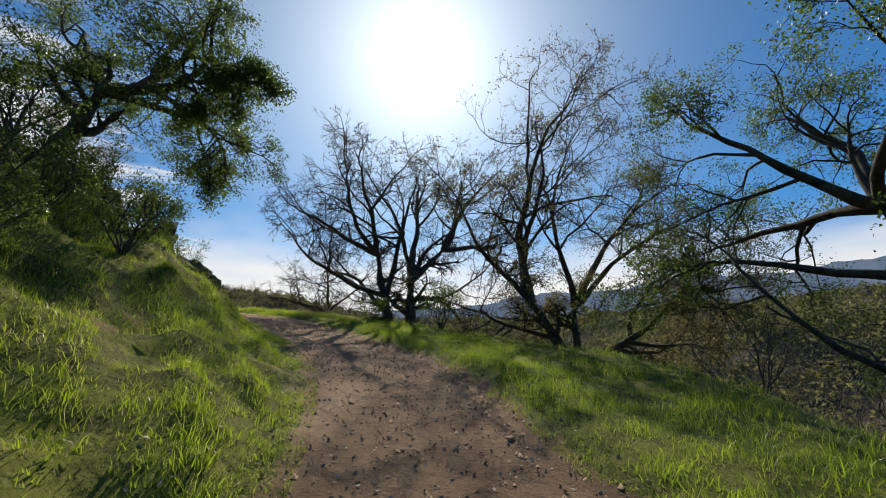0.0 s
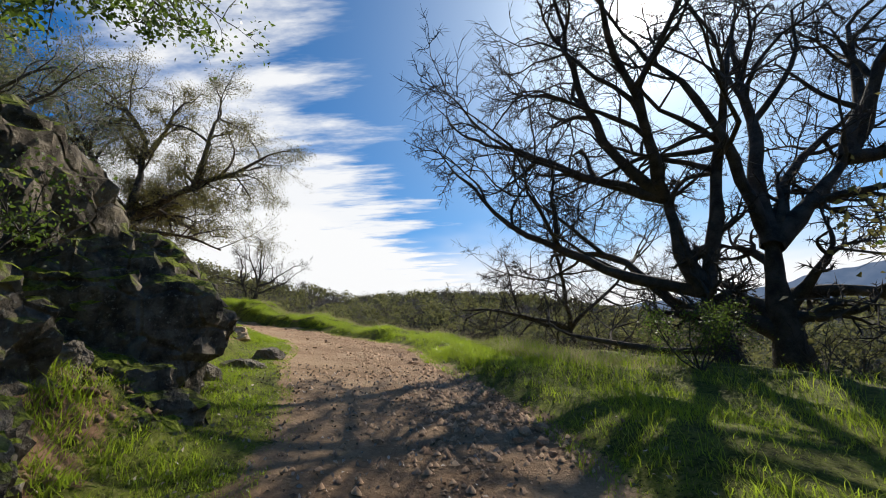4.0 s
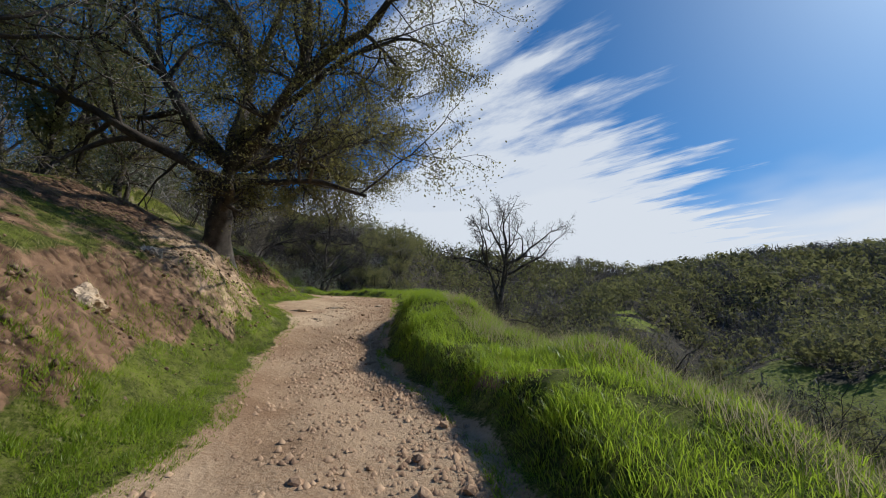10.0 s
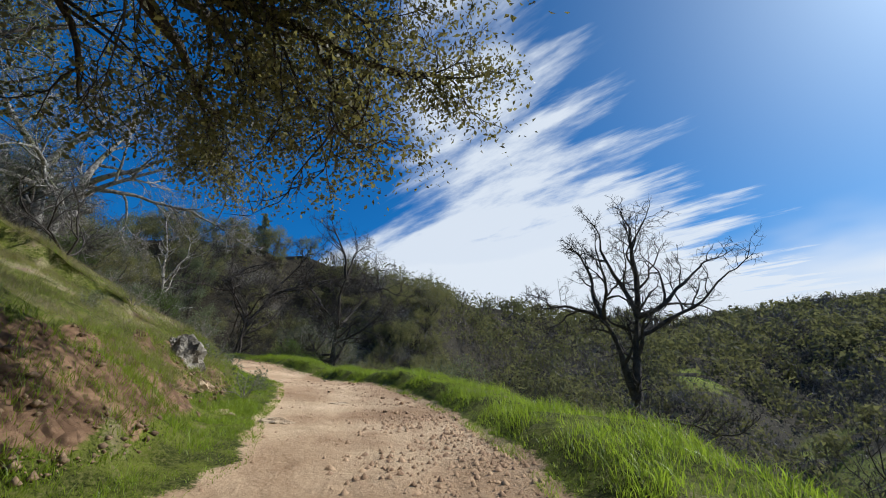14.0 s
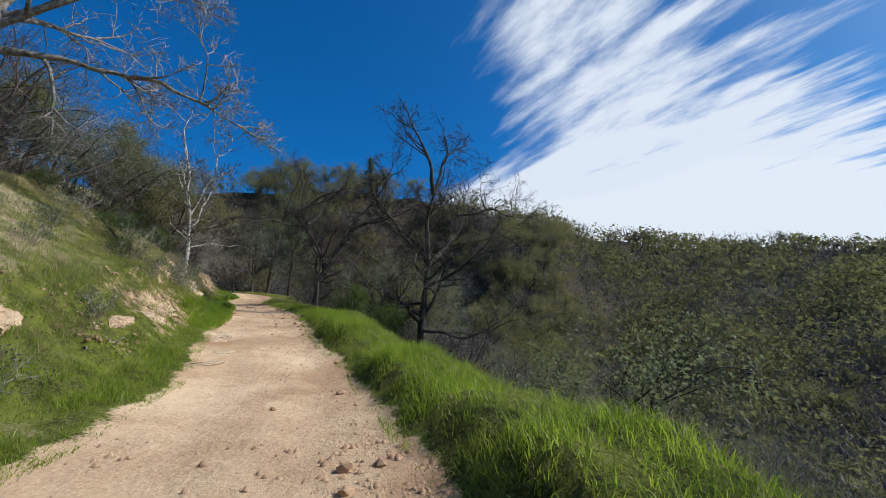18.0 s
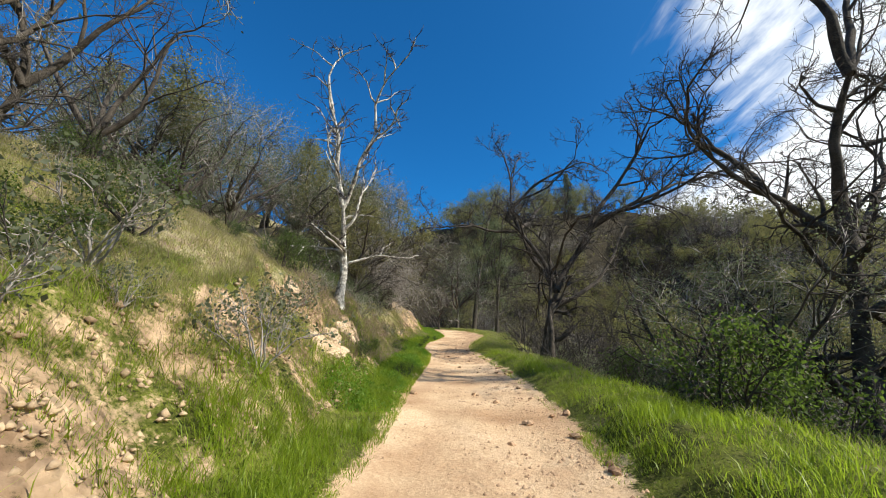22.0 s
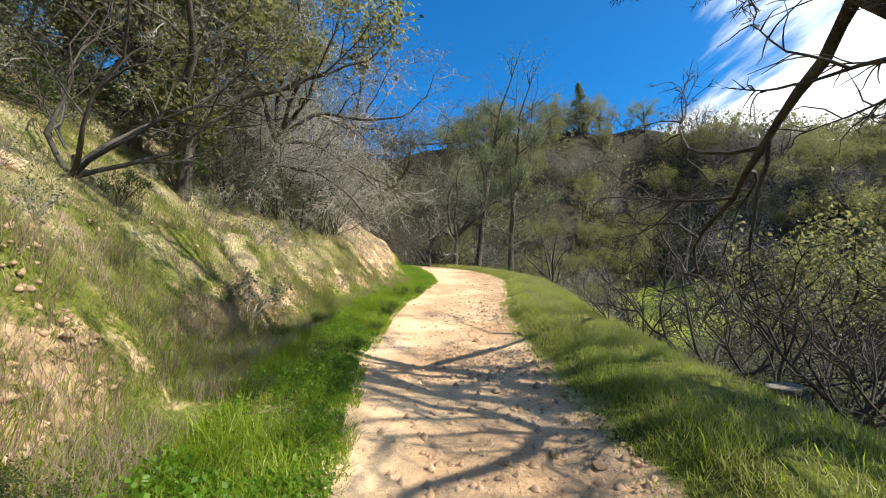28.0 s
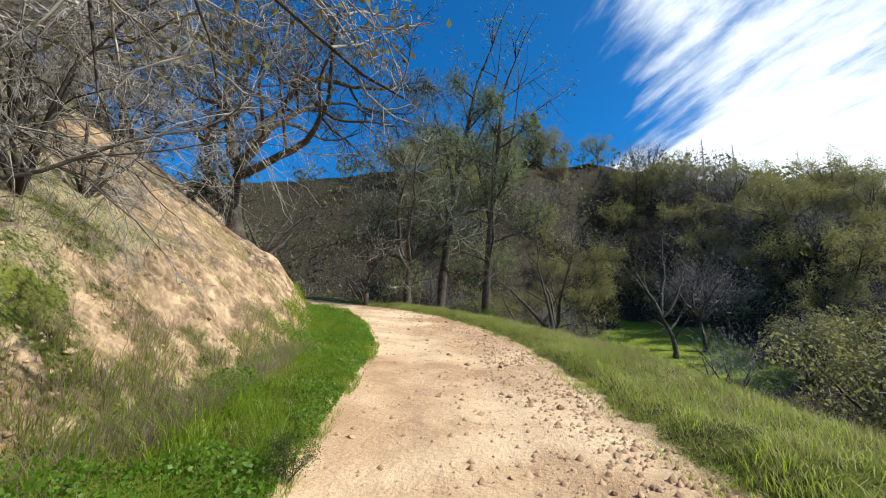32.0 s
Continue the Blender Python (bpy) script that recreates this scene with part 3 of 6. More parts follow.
def far_ridge():
    """The range beyond the valley, more than a kilometre off, its blue haze painted as glow."""
    m = bpy.data.materials.new("hazy_distance")
    m.use_nodes = True
    n = Nodes(m.node_tree)
    at = n.add("ShaderNodeNewGeometry").outputs["Position"]
    # air haze put into the emission colour; the hills' own base is nearly black
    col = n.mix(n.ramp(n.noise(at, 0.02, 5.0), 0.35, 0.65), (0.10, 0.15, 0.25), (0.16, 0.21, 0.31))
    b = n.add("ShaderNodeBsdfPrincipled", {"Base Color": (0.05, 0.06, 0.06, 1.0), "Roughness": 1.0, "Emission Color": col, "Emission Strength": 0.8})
    n.tree.links.new(b.outputs[0], n.add("ShaderNodeOutputMaterial").inputs[0])
    az = np.radians(np.linspace(-100, 14, 240))
    d = np.degrees(az)
    top = np.interp(d, (-100, -60, -33, -15, 0, 8, 14), (7.0, 9.0, 9.6, 8.6, 7.2, 6.0, 4.0)) + 0.35 * np.sin(d * 0.35) + 0.15 * np.sin(d * 1.1 + 1) + 0.05 * np.sin(d * 3.7)
    rows = []
    for u in np.linspace(0, 1, 7):
        r = 1150 + 200 * u
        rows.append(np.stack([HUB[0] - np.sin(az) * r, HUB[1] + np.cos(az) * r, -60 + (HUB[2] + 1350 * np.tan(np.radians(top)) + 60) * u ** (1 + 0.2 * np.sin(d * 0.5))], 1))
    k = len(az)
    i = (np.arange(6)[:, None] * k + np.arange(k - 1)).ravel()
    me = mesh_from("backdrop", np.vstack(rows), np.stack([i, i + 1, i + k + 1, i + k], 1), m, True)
    tagged(new("backdrop", me), "range of hills beyond the valley, blue haze painted as glow", "hills", kind="structure")


far_ridge()


def beside(s, n):
    """Level place n metres left of the trail's line, s metres along it."""
    x, y, wx, wy = (np.interp(s, LONG, v) for v in (LINE[:, 0], LINE[:, 1], WAY[:, 0], WAY[:, 1]))
    return x - wy * n, y + wx * n


def at_trail(s, n):
    """The place n metres left of the trail's line, s metres along it."""
    x, y = (float(v) for v in beside(s, n))
    return x, y, ground_at(x, y)


# ---- plants ----


def unit(v):
    return v / (np.linalg.norm(v) + 1e-9)


class Tubes:
    """Collects branches as lines with radii and turns them into one mesh."""

    def __init__(self):
        self.lines = []

    def add(self, pts, radii, sides):
        self.lines.append((np.asarray(pts, float), np.asarray(radii, float), sides))

    def mesh(self, name, material):
        verts, faces, base = [], [], 0
        groups = {}
        for pts, radii, sides in self.lines:
            groups.setdefault((len(pts), sides), []).append((pts, radii))
        for (k, sides), some in groups.items():
            P = np.array([p for p, _ in some])
            R = np.array([r for _, r in some])
            D = np.gradient(P, axis=1)
            D /= np.linalg.norm(D, axis=2, keepdims=True) + 1e-9
            ref = np.where(np.abs(P[:, None, -1, 2:] - P[:, None, 0, 2:]) < 0.6 * np.linalg.norm(P[:, -1] - P[:, 0], axis=1)[:, None, None], [0.0, 0.0, 1.0], [0.8, 0.6, 0.02])
            U = np.cross(D, ref)
            U /= np.linalg.norm(U, axis=2, keepdims=True) + 1e-9
            V = np.cross(D, U)
            a = np.arange(sides) * 2 * math.pi / sides
            ring = P[:, :, None] + R[:, :, None, None] * (np.cos(a)[:, None] * U[:, :, None] + np.sin(a)[:, None] * V[:, :, None])
            m = len(some)
            if k == 2:          # a twig's last piece runs out to a point
                verts.append(np.concatenate([ring[:, 0], P[:, 1:2]], 1).reshape(-1, 3))
                idx = np.arange(m * (sides + 1)).reshape(m, sides + 1) + base
                faces.append(np.stack([idx[:, :-1], np.roll(idx[:, :-1], -1, 1), np.repeat(idx[:, -1:], sides, 1)], -1).reshape(-1, 3))
                base += m * (sides + 1)
                continue
            verts.append(ring.reshape(-1, 3))
            idx = np.arange(m * k * sides).reshape(m, k, sides) + base
            nxt = np.roll(idx, -1, 2)
            faces.append(np.stack([idx[:, :-1], nxt[:, :-1], nxt[:, 1:]], -1).reshape(-1, 3))
            faces.append(np.stack([idx[:, :-1], nxt[:, 1:], idx[:, 1:]], -1).reshape(-1, 3))
            base += m * k * sides
        return mesh_from(name, np.vstack(verts), np.vstack(faces), material, True)


def grow(rng, start, way, length, radius, steps, wild, lift):
    """A wandering line of branch."""
    pts, d = [np.array(start, float)], unit(np.array(way, float))
    for _ in range(steps):
        d = unit(d + rng.normal(0, wild, 3) + (0, 0, lift))
        pts.append(pts[-1] + d * length / steps)
    knots = 1 + 0.09 * np.sin(np.arange(steps + 1) * 2.1 + length * 7)
    return np.array(pts), radius * np.linspace(1, 0.32, steps + 1) * knots


def branching(rng, limbs, levels, thick=1.0, clear=None):
    """From limbs (pts, radii) sprout level upon level of branches. levels: count, length factor, radius factor, steps, wildness, lift, spread.
    Returns the wood of thick branches, that of twigs, and the twig ends with their ways."""
    wood, twigs, parents = Tubes(), Tubes(), limbs
    for pts, radii in limbs:
        wood.add(pts, radii, 8)
    ends = []
    for depth, (count, lf, rf, steps, wild, lift, spread) in enumerate(levels):
        kids = []
        for pts, radii in parents:
            whole = np.linalg.norm(np.diff(pts, axis=0), axis=1).sum()
            for c in range(count):
                u = (rng.uniform(0.22, 1.0) ** 0.8 if c else 1.0) * (len(pts) - 1)
                i = min(int(u), len(pts) - 2)
                p = pts[i] + (pts[i + 1] - pts[i]) * (u - i)
                d = unit(pts[i + 1] - pts[i])
                across = unit(np.cross(d, rng.normal(0, 1, 3)))
                angle = spread * (rng.uniform(0.6, 1.6) if c else rng.uniform(0.0, 0.5))
                away = unit(d * math.cos(angle) + across * math.sin(angle) + (0, 0, lift * 3))
                size = radii[i] * rf * rng.uniform(0.8, 1.2) if c else radii[-1]
                kids.append(grow(rng, p, away, whole * lf * rng.uniform(0.6, 1.2) * (1.3 - 0.5 * u / (len(pts) - 1)), max(size, (0.026, 0.014, 0.008, 0.0055)[depth] * thick), steps, wild, lift))
        last = depth == len(levels) - 1
        if clear:
            free = clear(np.array([k[0][[0, len(k[0]) // 2, -1]] for k in kids]))
            kids = [k for k, ok in zip(kids, free) if ok]
        for pts, radii in kids:
            (twigs if depth > 0 else wood).add(pts, radii, 3 if last or depth > 1 else 5 if depth > 0 else 7)
            if last:
                ends += [(pts[-1], pts[-1] - pts[-2]), (pts[0] * 0.5 + pts[-1] * 0.5, pts[-1] - pts[0])]
        parents = kids
    return wood, twigs, ends


def leaf_mesh(name, rng, spots, per, spread, size, material, droop=0.0, slim=0.28):
    """Small leaf blades, a bent pair of triangles each, strewn about the spots."""
    spots = np.asarray(spots, float)
    c = np.repeat(spots, per, 0)
    c = c + rng.normal(0, spread, c.shape)
    m = len(c)
    a = rng.normal(0, 1, (m, 3))
    a[:, 2] -= droop
    a /= np.linalg.norm(a, axis=1, keepdims=True)
    b = np.cross(a, rng.normal(0, 1, (m, 3)))
    b /= np.linalg.norm(b, axis=1, keepdims=True)
    L = size * rng.uniform(0.6, 1.4, (m, 1))
    lift = np.cross(a, b) * L * 0.15
    v = np.stack([c - a * L * 0.5, c + b * L * slim + lift, c + a * L * 0.5, c - b * L * slim + lift], 1).reshape(-1, 3)
    f = np.arange(m * 4).reshape(m, 4)
    return mesh_from(name, v, f, material)


def part(name, data, parent, label=""):
    """A mesh as one part under a thing."""
    ob = new(name, data)
    ob.parent = parent
    if label:
        ob["label"] = label
    return ob


def tree(seed, limbs, levels, place, label, bark=BARK, twig=TWIG, leaf=None, per=0, leafsize=0.06, leafspread=0.12, name="oak_tree", turn=0.0, size=1.0, trunk_flare=True, keep=1.0, thick=1.0, slim=0.28, girth=1.0):
    """A tree from its main limbs: each (start, way, length, radius, steps, wildness, lift) in metres from its foot, or from the end of an earlier limb when start is its number."""
    rng = np.random.default_rng(seed)
    made = []
    for start, way, length, radius, steps, wild, lift in limbs:
        p = made[start][0][-1] if isinstance(start, int) else start
        if isinstance(start, float):
            q = made[int(start)][0]
            p = q[int(round((start % 1) * (len(q) - 1)))]
        made.append(grow(rng, p, way, length, radius * girth, steps, wild, lift))

    def clear(p):
        """Which branches stay out of the space above the trail."""
        q = p.reshape(-1, 3) * size + place
        s, n, z = on_line(q[:, 0], q[:, 1])
        return ((np.abs(n) > 3.0) | (q[:, 2] > z + 2.3)).reshape(-1, 3).all(1)

    wood, twigs, ends = branching(rng, made, levels, thick, clear if place[0] else None)
    if trunk_flare:
        pts, radii = made[0]
        low = [pts[0] - (0, 0, 0.7), pts[0] - (0, 0, 0.25), pts[0]]
        wood.lines[0] = (np.vstack([low, pts[1:]]), np.r_[radii[0] * 1.7, radii[0] * 1.4, radii[0] * 1.15, radii[1:]], 12)
    root = new(name)
    stem = part("trunk" if trunk_flare or len(limbs) < 6 else "stem", wood.mesh("trunk", bark), root)
    if not trunk_flare:
        stem["kind"] = "stuff"
    part("twig_tangle", twigs.mesh("twig_tangle", twig), root, "fine tangled twigs")["kind"] = "stuff"
    if leaf:
        spots = np.array([p for p, _ in ends])
        spots = spots[rng.random(len(spots)) < keep]
        s, n, z = on_line(spots[:, 0] + place[0], spots[:, 1] + place[1])
        spots = spots[(place[0] == 0) | (np.abs(n) > 3.0) | (spots[:, 2] + place[2] > z + 2.7)]      # the trail is kept clear
        part("foliage", leaf_mesh("foliage", rng, spots, per, leafspread, leafsize, leaf, 0.0, slim), root)["kind"] = "stuff"
    root.matrix_basis = pose(*place, 0, 0, turn) @ Matrix.Scale(size, 4)
    return tagged(root, label, "tree")

BARE = [(6, 0.58, 0.6, 6, 0.2, 0.01, 0.8), (6, 0.55, 0.58, 5, 0.25, 0.0, 0.85), (7, 0.52, 0.6, 4, 0.3, -0.01, 0.85), (7, 0.55, 0.65, 1, 0.32, -0.01, 0.8)]
AIRY = [(6, 0.55, 0.6, 6, 0.2, 0.02, 0.8), (6, 0.54, 0.6, 5, 0.25, 0.01, 0.85), (6, 0.54, 0.6, 3, 0.3, 0.0, 0.85), (5, 0.6, 0.65, 1, 0.32, 0.0, 0.8)]
LEAFY = [(6, 0.58, 0.58, 6, 0.2, 0.0, 0.8), (6, 0.54, 0.58, 4, 0.28, -0.01, 0.85), (5, 0.54, 0.6, 3, 0.32, -0.02, 0.85), (3, 0.6, 0.6, 1, 0.34, -0.03, 0.85)]
FAR = [(4, 0.55, 0.5, 3, 0.25, 0.04, 0.7), (4, 0.6, 0.5, 2, 0.3, 0.02, 0.75), (5, 0.65, 0.55, 2, 0.3, 0.0, 0.8)]


def foot(x, y, dz=0.0):
    return (x, y, ground_at(x, y) + dz)


def trees_by_the_trail():
    # oak on the outer edge, stems spreading from one stool
    tree(11, [((0, 0, 0), (-0.62, -0.4, 1.0), 2.6, 0.23, 8, 0.07, 0.02), ((0.25, 0.2, 0), (0.2, 0.35, 1.0), 2.3, 0.2, 8, 0.08, 0.0), ((0.2, 0, 0.2), (0.95, -0.1, 0.3), 3.2, 0.17, 9, 0.1, 0.05), (0, (-0.75, 0.2, 1.0), 4.2, 0.13, 10, 0.16, 0.03), (0, (-0.1, -0.1, 1.0), 5.4, 0.15, 10, 0.13, 0.03), (0, (-0.9, -0.4, 0.6), 4.0, 0.1, 10, 0.16, 0.05),
              (1, (0.6, 0.1, 1.0), 4.6, 0.13, 10, 0.15, 0.03), (1, (-0.1, -0.4, 1.0), 4.6, 0.11, 10, 0.15, 0.03), (1, (0.9, 0.4, 0.7), 4.4, 0.12, 10, 0.15, 0.02), (2, (0.8, 0.0, 0.9), 3.6, 0.11, 9, 0.15, 0.03), (2, (1.0, 0.2, 0.4), 3.8, 0.1, 9, 0.15, 0.02), (2.6, (0.3, 0.2, 1.0), 3.4, 0.08, 8, 0.16, 0.04), (0.5, (-1.0, 0.2, 0.25), 3.8, 0.08, 9, 0.16, 0.0)],
         BARE, foot(4.0, 14.25), "bare dark oak with several stems on the grassy outer edge", leaf=LEAF_OAK, per=2, keep=0.4, leafsize=0.065, leafspread=0.08, thick=1.0)
    # larger black oak, two trunks
    tree(12, [((0, 0, 0), (-0.2, -0.08, 1.0), 1.7, 0.3, 8, 0.05, 0.02), ((0.85, 0.6, 0), (0.02, 0.0, 1.0), 2.5, 0.34, 8, 0.05, 0.02), (0, (-0.4, -0.2, 1.0), 2.0, 0.21, 7, 0.1, 0.02), (2, (-1.0, -0.35, 0.55), 4.2, 0.13, 10, 0.16, 0.02), (2, (-0.75, -0.1, 1.0), 4.2, 0.13, 10, 0.16, 0.02), (2, (-0.2, -0.4, 1.0), 4.2, 0.13, 10, 0.16, 0.02), (0, (-1.0, -0.1, 0.4), 4.8, 0.13, 11, 0.15, 0.02), (0, (0.1, 0.15, 1.0), 4.8, 0.15, 10, 0.15, 0.02), (0.8, (-0.9, 0.6, 0.5), 4.6, 0.12, 11, 0.16, 0.02),
              (1, (-0.25, 0.1, 1.0), 4.8, 0.19, 11, 0.13, 0.02), (1, (0.75, 0.35, 0.85), 2.4, 0.22, 7, 0.08, 0.02), (10, (0.7, 0.3, 1.0), 4.0, 0.15, 10, 0.15, 0.02), (10, (1.0, 0.4, 0.3), 4.6, 0.14, 11, 0.16, 0.01), (10, (0.2, 0.1, 1.0), 4.2, 0.14, 10, 0.15, 0.02), (1, (-0.45, -0.5, 1.0), 4.4, 0.13, 10, 0.16, 0.02), (1.6, (1.0, 0.4, 0.12), 4.4, 0.12, 11, 0.16, 0.0), (1, (0.2, 0.7, 0.9), 4.2, 0.13, 10, 0.16, 0.02), (0.4, (-0.9, -0.3, 0.08), 3.6, 0.08, 10, 0.16, 0.01)],
         BARE, foot(-2.45, 19.3), "large bare black oak with two trunks above the valley", thick=1.15)
    # live oak over the inner bank
    tree(13, [((0, 0, 0), (0.3, 0.2, 1.0), 2.7, 0.44, 8, 0.06, 0.02), (0, (0.65, 0.75, 0.75), 3.2, 0.26, 9, 0.1, 0.02), (1, (0.35, 0.9, 0.55), 3.8, 0.15, 10, 0.15, 0.0), (1, (0.5, 0.5, 1.0), 4.2, 0.15, 10, 0.15, 0.01), (0, (-0.15, 0.1, 1.0), 3.2, 0.26, 8, 0.1, 0.02), (4, (0.1, 0.5, 1.0), 3.6, 0.14, 9, 0.15, 0.02), (4, (-0.6, -0.1, 0.9), 4.0, 0.14, 9, 0.15, 0.02), (4, (0.5, -0.4, 0.9), 4.0, 0.14, 9, 0.15, 0.02),
              (0, (-0.1, -0.9, 0.8), 5.2, 0.2, 10, 0.14, 0.02), (0.8, (0.5, -0.9, 0.45), 5.4, 0.16, 10, 0.14, 0.01), (0, (-0.7, -0.5, 0.8), 5.0, 0.18, 10, 0.14, 0.02), (0.8, (-0.35, 0.9, 0.5), 3.4, 0.15, 9, 0.13, 0.0), (11, (-0.3, 1.0, 0.4), 2.6, 0.08, 9, 0.15, -0.02), (0, (-0.5, 0.85, 0.75), 5.2, 0.18, 10, 0.14, 0.01), (0.7, (0.75, 0.6, 0.25), 4.4, 0.12, 10, 0.15, -0.01), (0.9, (-0.6, 0.8, 0.6), 4.4, 0.12, 10, 0.15, 0.0), (1.7, (0.3, 0.9, 0.45), 4.0, 0.1, 10, 0.15, -0.01), (0, (-0.85, 0.3, 0.42), 3.2, 0.2, 9, 0.07, 0.0), (17, (-0.9, 0.6, 0.15), 3.0, 0.1, 9, 0.14, 0.0), (17, (-0.5, 0.9, 0.35), 3.0, 0.1, 9, 0.14, 0.0), (17, (-0.95, 0.1, 0.2), 3.0, 0.09, 9, 0.14, 0.0), (17.6, (-0.7, 0.7, 0.0), 3.2, 0.08, 9, 0.14, -0.01)],
         LEAFY, foot(-26.2, 18.0), "spreading live oak with olive leaves on the cut bank", leaf=LEAF_OAK, per=7, keep=0.9, leafsize=0.062, leafspread=0.15)
    # bare oak below the bend
    tree(14, [((0, 0, 0), (0.0, 0.1, 1.0), 2.4, 0.26, 8, 0.06, 0.02), (0, (0.05, 0.12, 1.0), 3.0, 0.2, 7, 0.08, 0.02), (0, (-0.1, -0.35, 1.0), 3.0, 0.16, 7, 0.08, 0.02), (2, (-0.2, -1.0, 0.55), 2.5, 0.09, 9, 0.18, 0.03), (2, (-0.1, -0.3, 1.0), 2.8, 0.1, 9, 0.18, 0.03), (2, (0.4, -0.7, 0.8), 2.8, 0.08, 9, 0.18, 0.03), (1, (0.0, -0.35, 1.0), 3.4, 0.11, 9, 0.18, 0.03), (1, (0.2, 0.35, 1.0), 3.4, 0.11, 9, 0.18, 0.03), (1, (0.2, 1.0, 0.55), 3.8, 0.11, 9, 0.18, 0.02), (1, (-0.4, 0.6, 0.9), 3.2, 0.09, 9, 0.18, 0.03), (1.7, (0.1, 1.0, 0.3), 3.8, 0.1, 9, 0.18, 0.02), (0.7, (0.1, 1.0, 0.0), 2.8, 0.07, 9, 0.2, -0.02)],
         [(5, 0.5, 0.62, 6, 0.22, 0.03, 0.75), (6, 0.52, 0.6, 5, 0.26, 0.02, 0.8), (6, 0.52, 0.6, 3, 0.3, 0.0, 0.8), (4, 0.55, 0.65, 1, 0.3, 0.0, 0.75)], (-36.9, 32.4, 4.4), "bare oak rooted on the slope below the trail")
    # bare oak leaning out beyond the first bend
    tree(24, [((0, 0, 0), (-0.35, -0.15, 1.0), 4.0, 0.22, 8, 0.07, 0.02), (0, (-1.0, -0.35, 0.35), 3.0, 0.12, 9, 0.15, -0.02), (0, (-0.5, -0.7, 0.6), 3.4, 0.11, 9, 0.16, 0.0), (0, (0.3, -0.3, 1.0), 3.8, 0.12, 9, 0.16, 0.03), (0, (0.6, 0.4, 0.9), 3.6, 0.11, 9, 0.16, 0.03), (0.7, (-1.0, -0.5, 0.0), 3.6, 0.09, 10, 0.16, 0.02), (0.5, (-0.7, -0.7, 0.1), 3.4, 0.07, 10, 0.16, 0.0)],
         BARE, foot(-5.6, 24.6), "bare oak leaning out from the slope below the trail", girth=0.62, thick=0.8)
    # dark oak with a long arched limb
    tree(15, [((0, 0, 0), (0.02, 0.02, 1.0), 4.4, 0.3, 8, 0.04, 0.0), (0, (0.1, -0.6, 1.0), 1.6, 0.14, 6, 0.08, 0.0), (1, (0.4, -0.9, 0.45), 1.6, 0.08, 9, 0.14, 0.0), (1, (0.1, -0.3, 1.0), 2.6, 0.08, 9, 0.17, 0.02), (0, (0.0, 0.1, 1.0), 3.0, 0.16, 8, 0.14, 0.02), (4, (-0.1, 0.4, 1.0), 3.0, 0.1, 9, 0.17, 0.02), (4, (0.2, -0.3, 1.0), 3.2, 0.12, 9, 0.17, 0.02), (0, (-0.5, 0.9, 0.8), 4.0, 0.13, 10, 0.17, 0.02), (7, (-0.5, 1.0, 0.4), 3.0, 0.08, 9, 0.17, 0.02), (0.8, (0.2, 0.8, 0.9), 3.6, 0.1, 9, 0.17, 0.02), (0.5, (0.6, -0.8, -0.05), 3.4, 0.08, 10, 0.2, -0.02), (0.4, (0.7, 0.6, 0.1), 3.4, 0.09, 10, 0.2, -0.02), (0.6, (-0.6, -0.8, 0.2), 3.2, 0.08, 10, 0.2, -0.02)],
         AIRY, foot(-52.8, 23.0), "dark bare oak with an arched limb and dead lower branches", thick=0.9, size=1.08, girth=0.82)
    # big windswept oak at the trail side
    tree(16, [((0, 0, 0), (0.03, 0.08, 1.0), 2.5, 0.3, 8, 0.05, 0.02), (0, (-0.75, -0.6, 1.0), 3.2, 0.19, 9, 0.1, 0.02), (1, (-0.9, 0.1, 1.0), 3.0, 0.12, 9, 0.17, 0.0), (1, (0.3, -0.95, 0.0), 3.2, 0.1, 10, 0.17, 0.0), (1, (-0.3, -0.4, 1.0), 3.0, 0.11, 9, 0.18, 0.02), (0, (-0.15, 0.5, 1.0), 2.6, 0.22, 8, 0.08, 0.02), (5, (-0.35, 0.9, 0.75), 4.2, 0.15, 10, 0.14, 0.0), (5, (-0.1, 0.45, 1.0), 4.2, 0.15, 10, 0.14, 0.0), (0.8, (-0.3, 0.95, 0.45), 4.8, 0.13, 10, 0.13, 0.0), (0, (-0.2, -0.1, 1.0), 3.4, 0.16, 8, 0.12, 0.02), (9, (-0.1, 0.5, 1.0), 3.4, 0.12, 9, 0.15, 0.0), (5, (0.4, 0.8, 0.8), 4.2, 0.13, 10, 0.14, 0.0), (1.6, (-1.0, 0.2, 0.5), 4.0, 0.1, 10, 0.17, 0.0), (6, (-0.3, 1.0, 0.2), 3.4, 0.09, 9, 0.14, 0.0)],
         [(6, 0.5, 0.62, 6, 0.22, 0.0, 0.75), (5, 0.5, 0.6, 5, 0.28, 0.0, 0.8), (7, 0.48, 0.6, 4, 0.34, 0.0, 0.8), (6, 0.55, 0.65, 1, 0.35, 0.0, 0.75)], foot(-59.6, 16.3), "big windswept bare oak with rough grey bark beside the trail", thick=0.95, size=1.14, girth=0.64)
    tree(17, [((0, 0, 0), (-0.1, 0.15, 1.0), 3.6, 0.12, 8, 0.06, 0.0), (0, (0.2, 0.6, 1.0), 3.0, 0.07, 8, 0.2, 0.03), (0, (-0.4, 0.2, 1.0), 2.6, 0.06, 8, 0.2, 0.03)], BARE[:3], foot(-58.55, 16.7), "slender bare oak stem close beside a larger one")
